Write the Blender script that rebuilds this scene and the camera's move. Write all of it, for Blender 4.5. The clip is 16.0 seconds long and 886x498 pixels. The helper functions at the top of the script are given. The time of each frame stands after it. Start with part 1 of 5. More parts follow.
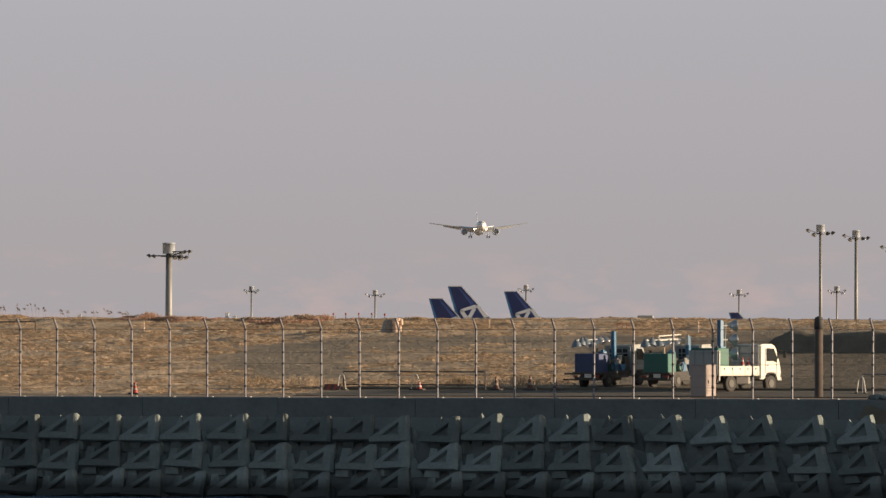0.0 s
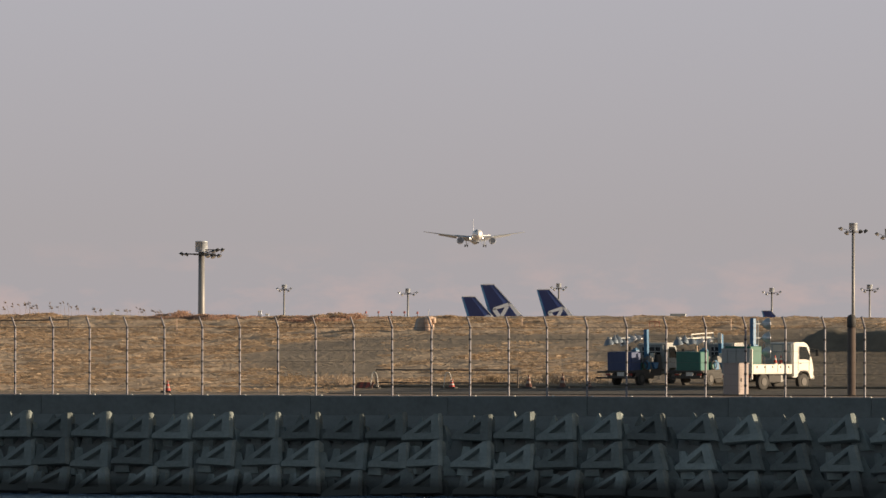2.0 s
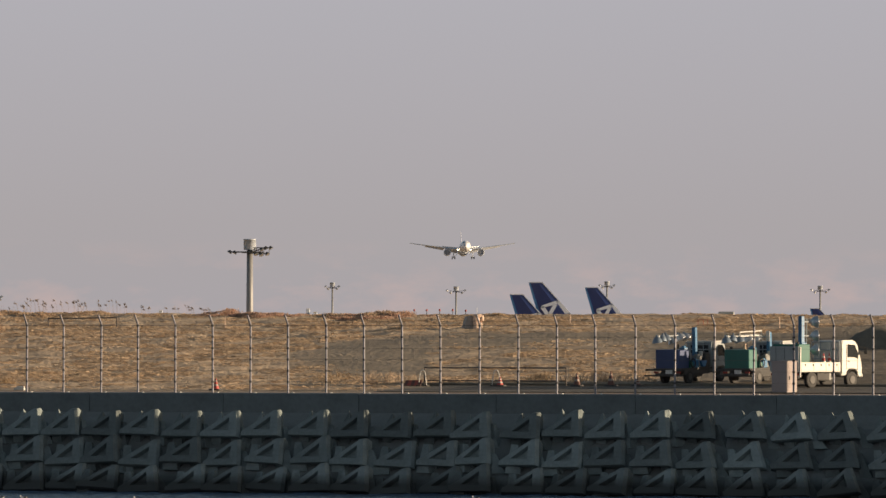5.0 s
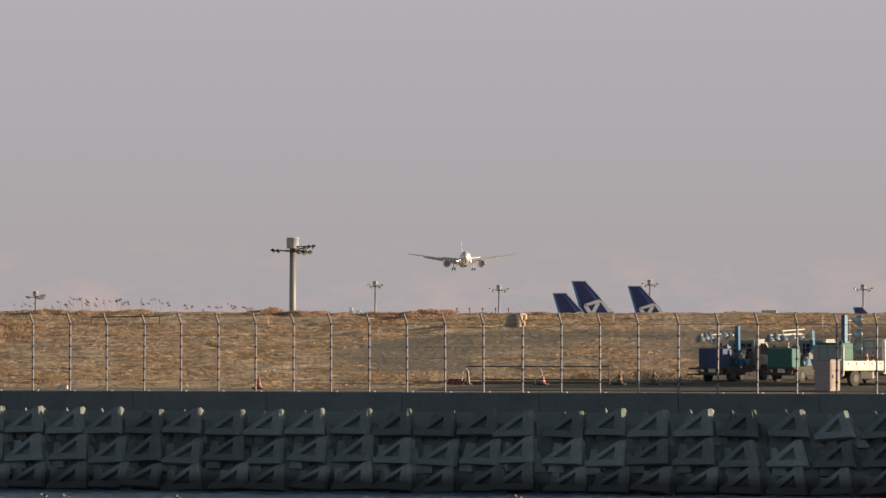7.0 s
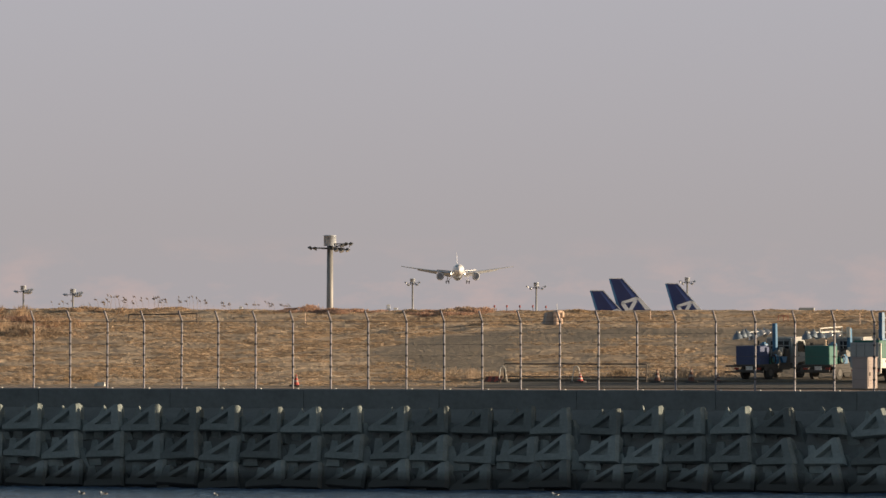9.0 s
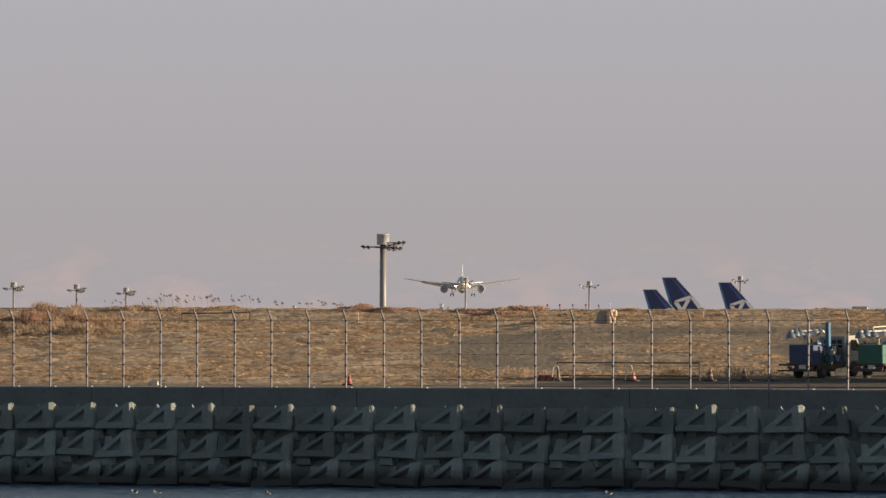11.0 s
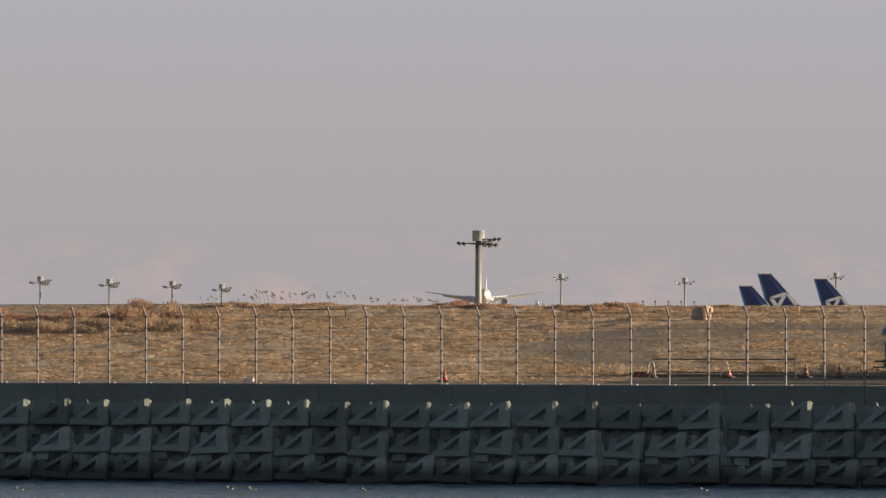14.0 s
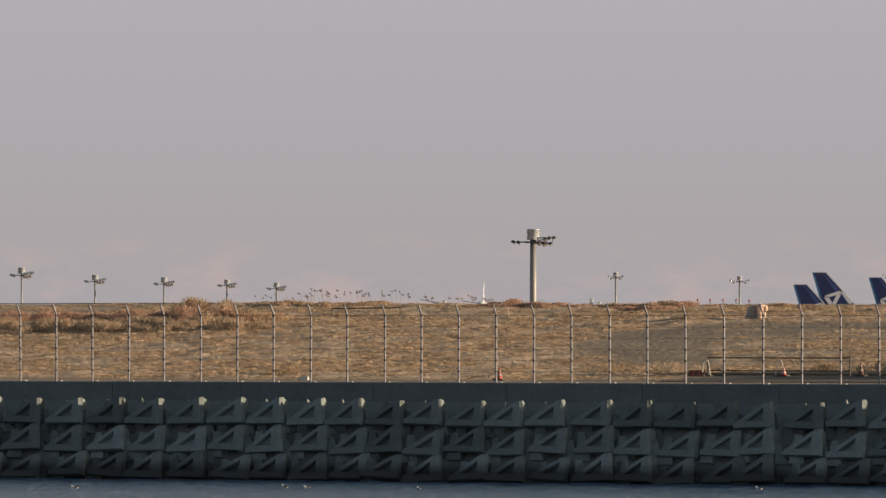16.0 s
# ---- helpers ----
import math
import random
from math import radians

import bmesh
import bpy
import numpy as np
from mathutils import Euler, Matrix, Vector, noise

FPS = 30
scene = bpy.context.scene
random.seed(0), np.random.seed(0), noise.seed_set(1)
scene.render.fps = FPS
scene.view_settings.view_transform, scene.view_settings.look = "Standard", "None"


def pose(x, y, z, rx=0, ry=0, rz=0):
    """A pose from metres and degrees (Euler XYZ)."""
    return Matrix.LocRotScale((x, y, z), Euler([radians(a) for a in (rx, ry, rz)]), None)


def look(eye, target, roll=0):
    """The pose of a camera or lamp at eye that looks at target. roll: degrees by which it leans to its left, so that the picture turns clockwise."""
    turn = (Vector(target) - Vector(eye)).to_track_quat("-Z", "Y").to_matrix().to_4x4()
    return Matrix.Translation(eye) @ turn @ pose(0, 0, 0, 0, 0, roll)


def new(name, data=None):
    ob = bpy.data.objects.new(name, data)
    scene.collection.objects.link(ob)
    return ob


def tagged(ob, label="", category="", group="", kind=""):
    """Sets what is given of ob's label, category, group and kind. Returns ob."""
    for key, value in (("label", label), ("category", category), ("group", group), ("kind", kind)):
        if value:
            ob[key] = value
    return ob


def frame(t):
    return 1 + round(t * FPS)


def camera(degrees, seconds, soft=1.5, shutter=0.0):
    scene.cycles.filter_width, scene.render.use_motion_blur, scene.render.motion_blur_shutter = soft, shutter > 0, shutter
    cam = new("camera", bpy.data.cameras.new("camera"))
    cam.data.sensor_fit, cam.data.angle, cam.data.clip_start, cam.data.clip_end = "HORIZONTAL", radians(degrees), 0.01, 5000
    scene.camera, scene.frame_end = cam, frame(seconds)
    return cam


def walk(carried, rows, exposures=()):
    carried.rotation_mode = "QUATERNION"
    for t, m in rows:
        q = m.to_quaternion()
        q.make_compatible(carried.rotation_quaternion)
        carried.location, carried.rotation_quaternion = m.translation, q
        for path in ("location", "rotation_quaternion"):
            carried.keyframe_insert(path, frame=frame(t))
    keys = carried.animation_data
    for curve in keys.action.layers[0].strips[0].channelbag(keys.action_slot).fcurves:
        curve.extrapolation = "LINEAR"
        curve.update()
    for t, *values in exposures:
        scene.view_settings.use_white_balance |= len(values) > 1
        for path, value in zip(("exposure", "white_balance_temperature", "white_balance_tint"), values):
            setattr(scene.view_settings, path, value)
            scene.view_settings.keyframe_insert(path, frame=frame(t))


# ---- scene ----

F = 12818.0           # focal length: a long telephoto, seven degrees wide
EYE = 7.0             # eye above the water
HORIZON = 602.0       # height of the level line in the opening view
ROLL = 0.06
cam = camera(7.0, 16.0, soft=1.5)

# seconds, pan to the left in degrees, sinking of the view
PAN = [
    (0.0, 0.0, 0.0), (0.5, 0.0802, -1.5), (1.0, 0.1357, -2.6), (1.5, 0.1971, -3.1), (2.0, 0.2581, -3.2),
    (2.5, 0.3135, -3.5), (3.0, 0.3545, -4.2), (4.2, 0.515, -5.8), (5.5, 0.7215, -7.5), (6.0, 0.8085, -7.9), (6.5, 0.8975, -8.7),
    (7.0, 0.9796, -9.5), (7.5, 1.055, -10.8), (8.0, 1.1333, -12.3), (8.5, 1.1986, -13.4), (9.0, 1.274, -14.0),
    (10.2, 1.508, -15.4), (11.5, 1.8001, -17.0), (12.0, 1.8971, -18.3), (12.5, 2.0202, -19.5), (13.0, 2.1533, -20.3),
    (13.5, 2.3025, -21.5), (14.0, 2.4486, -22.6), (14.5, 2.5585, -22.9), (15.0, 2.6623, -23.8), (15.5, 2.7642, -24.5), (16.0, 2.8811, -25.2),
]
walk(cam, [(t, pose(0, 0, EYE, 90 + math.degrees(math.atan((HORIZON + dy - 441) / F)), -ROLL, yaw)) for t, yaw, dy in PAN])

# ---- light ----
SUN_DIR = Vector((0.995, -0.05, 0.13)).normalized()   # towards the sun: low over the shore to the right
sun = new("sun", bpy.data.lights.new("sun", "SUN"))
sun.data.energy, sun.data.angle, sun.data.color = 4.8, radians(0.6), (1.0, 0.76, 0.51)
sun.matrix_world = look((0, 0, 60), Vector((0, 0, 60)) - SUN_DIR)
scene.view_settings.exposure = 0.68

world = bpy.data.worlds.new("sky")
scene.world = world
world.use_nodes = True
wt = world.node_tree
wt.nodes.clear()


def node(tree, kind, **sets):
    n = tree.nodes.new(kind)
    for key, value in sets.items():
        if key in n.inputs:
            n.inputs[key].default_value = value
    return n


sky = wt.nodes.new("ShaderNodeTexSky")
sky.sky_type, sky.sun_disc = "NISHITA", False
sky.sun_elevation = math.asin(SUN_DIR.z)
sky.sun_rotation = math.atan2(SUN_DIR.x, SUN_DIR.y)
sky.air_density, sky.dust_density = 1.2, 2.0
bg_sky = node(wt, "ShaderNodeBackground", Strength=0.07)
wt.links.new(sky.outputs[0], bg_sky.inputs[0])
tc = wt.nodes.new("ShaderNodeTexCoord")
sep = wt.nodes.new("ShaderNodeSeparateXYZ")
wt.links.new(tc.outputs["Generated"], sep.inputs[0])
# winter haze that thins with height
ramp = wt.nodes.new("ShaderNodeValToRGB")
wt.links.new(sep.outputs["Z"], ramp.inputs[0])
ramp.color_ramp.elements[0].position, ramp.color_ramp.elements[0].color = 0.0, (0.420, 0.392, 0.410, 1)
ramp.color_ramp.elements[1].position, ramp.color_ramp.elements[1].color = 0.052, (0.478, 0.466, 0.505, 1)
e = ramp.color_ramp.elements.new(0.014)
e.color = (0.432, 0.400, 0.408, 1)
# faint pink cloud banks low over the horizon
mapn = wt.nodes.new("ShaderNodeMapping")
mapn.inputs["Scale"].default_value = (85, 85, 190)
wt.links.new(tc.outputs["Generated"], mapn.inputs[0])
cl = node(wt, "ShaderNodeTexNoise", Scale=1.0, Detail=5.0, Roughness=0.6)
wt.links.new(mapn.outputs[0], cl.inputs["Vector"])
clr = wt.nodes.new("ShaderNodeMapRange")
for k, v in (("From Min", 0.47), ("From Max", 0.70), ("To Min", 0.0), ("To Max", 0.62)):
    clr.inputs[k].default_value = v
wt.links.new(cl.outputs["Fac"], clr.inputs["Value"])
low = wt.nodes.new("ShaderNodeMapRange")
for k, v in (("From Min", 0.0065), ("From Max", 0.0135), ("To Min", 1.0), ("To Max", 0.0)):
    low.inputs[k].default_value = v
wt.links.new(sep.outputs["Z"], low.inputs["Value"])
mul = wt.nodes.new("ShaderNodeMath")
mul.operation = "MULTIPLY"
wt.links.new(clr.outputs[0], mul.inputs[0])
wt.links.new(low.outputs[0], mul.inputs[1])
mixc = wt.nodes.new("ShaderNodeMixRGB")
mixc.inputs[2].default_value = (0.60, 0.45, 0.42, 1)
wt.links.new(mul.outputs[0], mixc.inputs[0])
wt.links.new(ramp.outputs[0], mixc.inputs[1])
bg_haze = node(wt, "ShaderNodeBackground", Strength=0.585)
wt.links.new(mixc.outputs[0], bg_haze.inputs[0])
thin = wt.nodes.new("ShaderNodeMapRange")
thin.interpolation_type = "SMOOTHSTEP"
for k, v in (("From Min", 0.03), ("From Max", 0.45), ("To Min", 1.0), ("To Max", 0.0)):
    thin.inputs[k].default_value = v
wt.links.new(sep.outputs["Z"], thin.inputs["Value"])
ms = wt.nodes.new("ShaderNodeMixShader")
wt.links.new(thin.outputs[0], ms.inputs[0])
wt.links.new(bg_sky.outputs[0], ms.inputs[1])
wt.links.new(bg_haze.outputs[0], ms.inputs[2])
wo = wt.nodes.new("ShaderNodeOutputWorld")
wt.links.new(ms.outputs[0], wo.inputs[0])

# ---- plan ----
# The shore runs obliquely: u along the fence to the right, n inland.
KX, KY = 0.9444, -0.3289
ORIGIN_Y = 318.7
TURN = -19.2


def shore(s, n, z=0.0):
    return Vector((s * KX - n * KY, ORIGIN_Y + s * KY + n * KX, z))


def shore_s(x0, n):
    """Place along the shore of what shows at column x0 of the opening view, n metres inland."""
    b = (x0 - 784) / F
    return (b * (ORIGIN_Y + KX * n) + KY * n) / (KX - KY * b)


def inland(x, y):
    """s and n of a place."""
    return x * KX + (y - ORIGIN_Y) * KY, -x * KY + (y - ORIGIN_Y) * KX


def far(x0, y0, d):
    """The place at distance d that shows at (x0, y0) of the opening view."""
    y = y0 - (x0 - 784) * math.tan(radians(ROLL))
    return Vector((d * (x0 - 784) / F, d, EYE + (HORIZON - y) * d / F))


def lerp_table(table, v):
    for (a, za), (b, zb) in zip(table, table[1:]):
        if v <= b:
            k = max(0.0, (v - a) / (b - a))
            k = k * k * (3 - 2 * k) if b - a > 60 else k
            return za + (zb - za) * k
    return table[-1][1]


NEAR = [(-1, 4.5), (0, 4.5), (10, 4.72), (20, 5.05), (45, 6.2), (70, 7.42), (86, 8.1), (93, 8.2), (100, 8.1), (180, 3.6), (320, 1.7), (900, 1.7)]
AWAY = [(0, 1.7), (2750, 1.7), (3250, 10.3), (3400, 10.3), (9000, 10.3)]


def smooth_step(a, b, v):
    k = max(0.0, min(1.0, (v - a) / (b - a)))
    return k * k * (3 - 2 * k)


def x_column(s, n):
    q = shore(s, n)
    return 784 + F * q.x / q.y


def ground_z(x, y):
    s, n = inland(x, y)
    z = lerp_table(NEAR, n)
    if n > 14:
        w = min(1, (n - 14) / 20) * max(0.0, min(1, (240 - n) / 100))
        z += w * (0.16 * noise.noise((s * 0.07, n * 0.05, 0)) + 0.07 * noise.noise((s * 0.3, n * 0.2, 3)))
    if 2 < n < 130 and -75 < s < 56:
        # tussocks
        w = min(1, (n - 2) / 3)
        if x_column(s, n) > 560 and n < 20:
            w *= smooth_step(11, 18, n)
        w *= 1 - 0.75 * min(1.0, bare(s, n))
        z += w * (0.10 * noise.noise((s * 0.75, n * 0.55, 6)) + 0.065 * noise.noise((s * 1.7, n * 1.2, 12)))
    if y > 1500:
        z += lerp_table(AWAY, y) - 1.7
    return z


def bare(s, n):
    """How bare the soil is: the dirt track that swings across the slope, and the worn strip behind the fence."""
    p = shore(s, n)
    x0 = 784 + F * p.x / p.y
    w = 0.5 * noise.noise((s * 0.12, n * 0.06, 7)) + 0.35 * noise.noise((s * 0.5, n * 0.16, 9))
    v = 0.0
    if n < 70:
        left = smooth_step(330, 460, x0 + 60 * w)
        nt = 66 - 16 * smooth_step(420, 300, x0) if x0 < 420 else 58 + 8 * smooth_step(420, 800, x0)
        band = smooth_step(nt + 3, nt - 4, n + 8 * w)
        floor_n = 24 if x0 < 620 else (50 if x0 < 1010 else 20)
        low_edge = smooth_step(floor_n - 10, floor_n + 8, n + 16 * w)
        v = left * band * (0.25 + 0.75 * low_edge)
        # towards the right the value passes 1, which brings in the darker soil tone
        if x0 > 900:
            v = max(v, band * smooth_step(930, 1050, x0 + 110 * w) * (1.45 + 0.9 * w))
    if x0 > 1180:
        v = max(v, smooth_step(1180, 1330, x0 + 70 * w) * smooth_step(84, 60, n + 8 * w) * (1.15 + 0.55 * smooth_step(1120, 1380, x0 + 90 * w) + 0.9 * w))
    strip = smooth_step(5.5, 2.0, n + 2 * w) if x0 < 560 else smooth_step(17, 11, n + 3 * w)
    return max(v, strip)


# ---- materials ----
def material(name, base, rough=0.7, metal=0.0, second=None, scale=4.0, amount=0.5, bump=0.0, bump_scale=30.0, island=0.0, coat=0.0, thin=0.0, wet=0.0, each=0.0):
    """A surface of two tones in patches and grain, with fine relief."""
    m = bpy.data.materials.new(name)
    m.use_nodes = True
    t = m.node_tree
    b = t.nodes["Principled BSDF"]
    b.inputs["Roughness"].default_value, b.inputs["Metallic"].default_value = rough, metal
    if coat:
        b.inputs["Coat Weight"].default_value = coat
    co = t.nodes.new("ShaderNodeTexCoord")
    big = node(t, "ShaderNodeTexNoise", Scale=scale, Detail=6.0, Roughness=0.62)
    fine = node(t, "ShaderNodeTexNoise", Scale=scale * 9, Detail=4.0)
    t.links.new(co.outputs["Object"], big.inputs["Vector"])
    t.links.new(co.outputs["Object"], fine.inputs["Vector"])
    add = t.nodes.new("ShaderNodeMath")
    add.operation = "MULTIPLY_ADD"
    add.inputs[1].default_value = 0.35
    t.links.new(fine.outputs["Fac"], add.inputs[0])
    t.links.new(big.outputs["Fac"], add.inputs[2])
    r = t.nodes.new("ShaderNodeValToRGB")
    sec = second or tuple(c * (1 - 0.45 * amount) for c in base)
    r.color_ramp.elements[0].position, r.color_ramp.elements[0].color = 0.48, (*sec, 1)
    r.color_ramp.elements[1].position, r.color_ramp.elements[1].color = 0.86, (*base, 1)
    t.links.new(add.outputs[0], r.inputs[0])
    last = r.outputs[0]
    if island:
        g = t.nodes.new("ShaderNodeNewGeometry")
        hsv = t.nodes.new("ShaderNodeHueSaturation")
        mr = t.nodes.new("ShaderNodeMapRange")
        mr.inputs["To Min"].default_value, mr.inputs["To Max"].default_value = 1 - island, 1 + island
        t.links.new(g.outputs["Random Per Island"], mr.inputs["Value"])
        t.links.new(mr.outputs[0], hsv.inputs["Value"])
        t.links.new(last, hsv.inputs["Color"])
        last = hsv.outputs[0]
    if each:
        oi = t.nodes.new("ShaderNodeObjectInfo")
        hv = t.nodes.new("ShaderNodeHueSaturation")
        mv = t.nodes.new("ShaderNodeMapRange")
        mv.inputs["To Min"].default_value, mv.inputs["To Max"].default_value = 1 - each, 1 + each
        t.links.new(oi.outputs["Random"], mv.inputs["Value"])
        t.links.new(mv.outputs[0], hv.inputs["Value"])
        t.links.new(last, hv.inputs["Color"])
        last = hv.outputs[0]
    t.links.new(last, b.inputs["Base Color"])
    if wet:
        # dark weed below the tide mark
        g = t.nodes.new("ShaderNodeNewGeometry")
        sx = t.nodes.new("ShaderNodeSeparateXYZ")
        t.links.new(g.outputs["Position"], sx.inputs[0])
        wob = t.nodes.new("ShaderNodeMath")
        wob.operation = "MULTIPLY_ADD"
        wob.inputs[1].default_value = 0.45
        t.links.new(big.outputs["Fac"], wob.inputs[0])
        t.links.new(sx.outputs["Z"], wob.inputs[2])
        mr = t.nodes.new("ShaderNodeMapRange")
        mr.inputs["From Min"].default_value, mr.inputs["From Max"].default_value = wet + 0.15, wet + 0.6
        t.links.new(wob.outputs[0], mr.inputs["Value"])
        mx = t.nodes.new("ShaderNodeMixRGB")
        mx.inputs[1].default_value = (0.055, 0.062, 0.06, 1)
        t.links.new(mr.outputs[0], mx.inputs[0])
        t.links.new(last, mx.inputs[2])
        last = mx.outputs[0]
        t.links.new(last, b.inputs["Base Color"])
    if thin:
        tr = t.nodes.new("ShaderNodeBsdfTranslucent")
        t.links.new(last, tr.inputs["Color"])
        mxs = t.nodes.new("ShaderNodeMixShader")
        mxs.inputs[0].default_value = thin
        t.links.new(b.outputs[0], mxs.inputs[1])
        t.links.new(tr.outputs[0], mxs.inputs[2])
        t.links.new(mxs.outputs[0], t.nodes["Material Output"].inputs["Surface"])
    if bump:
        bn = node(t, "ShaderNodeTexNoise", Scale=bump_scale, Detail=5.0)
        t.links.new(co.outputs["Object"], bn.inputs["Vector"])
        bp = node(t, "ShaderNodeBump", Strength=bump, Distance=0.03)
        t.links.new(bn.outputs["Fac"], bp.inputs["Height"])
        t.links.new(bp.outputs[0], b.inputs["Normal"])
    return m


def glow(name, color, strength):
    m = bpy.data.materials.new(name)
    m.use_nodes = True
    b = m.node_tree.nodes["Principled BSDF"]
    b.inputs["Base Color"].default_value = (*color, 1)
    b.inputs["Emission Color"].default_value = (*color, 1)
    b.inputs["Emission Strength"].default_value = strength
    return m


M = {
    "block": material("weathered_concrete", (0.225, 0.268, 0.268), 0.85, second=(0.138, 0.167, 0.168), scale=1.3, bump=0.5, bump_scale=14, wet=0.6, each=0.36),
    "parapet": material("parapet_concrete", (0.175, 0.203, 0.21), 0.88, second=(0.11, 0.128, 0.13), scale=0.5, bump=0.3, each=0.06),
    "rubble": material("dark_rubble", (0.20, 0.22, 0.22), 0.95, scale=0.8, bump=0.8, bump_scale=3, wet=0.6),
    "steel": material("galvanised_steel", (0.24, 0.24, 0.27), 0.5, 0.35, scale=3),
    "band": material("dark_steel_band", (0.06, 0.06, 0.065), 0.6, 0.4),
    "wire": material("fence_wire", (0.16, 0.15, 0.14), 0.6, 0.5),
    "cap": material("pale_cap", (0.72, 0.70, 0.64), 0.6),
    "mast": material("mast_paint", (0.28, 0.285, 0.29), 0.5, 0.1, scale=0.4),
    "drum": material("drum_metal", (0.60, 0.66, 0.75), 0.35, 0.15, scale=0.6),
    "lamp_dark": material("lamp_housing", (0.09, 0.09, 0.09), 0.5, 0.3),
    "lamp_glass": material("lamp_reflector", (0.8, 0.8, 0.8), 0.18, 0.8),
    "white": material("white_aircraft_paint", (0.86, 0.87, 0.90), 0.22, scale=0.15, amount=0.15, coat=0.4),
    "grey": material("grey_aircraft_paint", (0.56, 0.61, 0.69), 0.4, scale=0.15, amount=0.3),
    "fan": material("engine_fan", (0.27, 0.28, 0.31), 0.4, 0.5),
    "navy": material("navy_tail_paint", (0.026, 0.048, 0.19), 0.3, scale=0.2, amount=0.3, coat=0.3),
    "sky_blue": material("light_blue_stripe", (0.06, 0.20, 0.42), 0.35, scale=0.2, amount=0.2),
    "straw": material("dry_grass_blades", (0.62, 0.47, 0.325), 0.9, second=(0.47, 0.35, 0.24), scale=0.35, island=0.12, thin=0.4),
    "brush": material("brown_brush", (0.50, 0.365, 0.235), 0.95, second=(0.36, 0.27, 0.175), scale=0.5, island=0.12, thin=0.5),
    "rust_brush": material("russet_brush", (0.57, 0.385, 0.29), 0.95, second=(0.45, 0.305, 0.235), scale=0.5, island=0.12, thin=0.5),
    "dull_brush": material("dull_brush", (0.54, 0.42, 0.31), 0.95, second=(0.40, 0.31, 0.225), scale=0.5, island=0.15, thin=0.5),
    "gold_brush": material("golden_brush", (0.54, 0.405, 0.285), 0.95, second=(0.44, 0.325, 0.23), scale=0.5, island=0.15, thin=0.45),
    "reed": material("dry_reed", (0.26, 0.20, 0.15), 0.95, island=0.3),
    "asphalt": material("worn_asphalt", (0.115, 0.104, 0.09), 0.95, second=(0.065, 0.06, 0.053), scale=0.6, bump=0.4),
    "earth": material("dark_earth", (0.19, 0.17, 0.135), 0.97, second=(0.115, 0.104, 0.083), scale=0.5, bump=1.0, bump_scale=2.0),
    "cab_white": material("white_truck_paint", (0.59, 0.575, 0.525), 0.45, scale=1.5, amount=0.3, coat=0.3),
    # plain grey for fittings; on the two shaded cabs it paints shade over white
    "cab_grey": material("grey_and_shaded_paint", (0.34, 0.37, 0.38), 0.45, scale=1.5, amount=0.4),
    "cab_dull": material("dull_cab_paint", (0.22, 0.225, 0.22), 0.5, scale=1.5, amount=0.5),
    "blue": material("blue_generator_paint", (0.03, 0.06, 0.17), 0.45, scale=1.5, amount=0.4),
    "mid_blue": material("mid_blue_paint", (0.035, 0.16, 0.32), 0.45, scale=1.5, amount=0.4),
    "green": material("green_generator_paint", (0.025, 0.15, 0.13), 0.45, scale=1.5, amount=0.4),
    "teal": material("teal_paint", (0.02, 0.13, 0.105), 0.6, scale=1.5, amount=0.3),
    "chassis": material("dark_chassis", (0.075, 0.073, 0.072), 0.8, scale=3, amount=0.5),
    "silver": material("spun_aluminium", (0.55, 0.57, 0.60), 0.35, 0.7, scale=3, amount=0.3),
    "shaded_lamp": material("shaded_lamp_metal", (0.20, 0.25, 0.31), 0.45, 0.45, scale=3, amount=0.4),
    "rim": material("dusty_rim", (0.12, 0.115, 0.11), 0.7, scale=4, amount=0.6),
    "plate": material("number_plate", (0.7, 0.72, 0.7), 0.5),
    # maroon of the leaning board; on the roadside cones it stands for shade
    "maroon_and_shaded": material("maroon_and_shaded_plastic", (0.16, 0.075, 0.06), 0.8, scale=2),
    "old_red": material("faded_red_paint", (0.42, 0.10, 0.07), 0.8, scale=2),
    "dull_band": material("dull_band_plastic", (0.40, 0.34, 0.30), 0.8, scale=2),
    "hood": material("weathered_canvas", (0.40, 0.37, 0.345), 0.85, scale=3, amount=0.5),
    "red_cone": material("weathered_red_plastic", (0.46, 0.07, 0.055), 0.6, scale=3, amount=0.5),
    "orange": material("orange_plastic", (0.62, 0.10, 0.035), 0.5, scale=3, amount=0.4),
    "red": material("red_lamp_glass", (0.30, 0.04, 0.03), 0.4),
    "beige": material("beige_enamel", (0.37, 0.318, 0.305), 0.5, scale=1.5, amount=0.25),
    "brown_post": material("dark_brown_post", (0.13, 0.10, 0.085), 0.7, scale=2, amount=0.5),
    "dark_pipe": material("dark_pipe", (0.10, 0.085, 0.075), 0.7, scale=2),
    "sack": material("pale_orange_sacking", (0.82, 0.61, 0.47), 0.9, scale=2, bump=0.4),
    "feather": material("white_feathers", (0.75, 0.74, 0.72), 0.8),
    "dark_feather": material("dark_feathers", (0.06, 0.055, 0.05), 0.8),
    "black": material("black_rubber", (0.045, 0.044, 0.043), 0.8),
    "glass": material("dark_window_glass", (0.02, 0.025, 0.03), 0.08),
    "landing_light": glow("landing_light_glow", (1.0, 0.80, 0.52), 6.0),
}


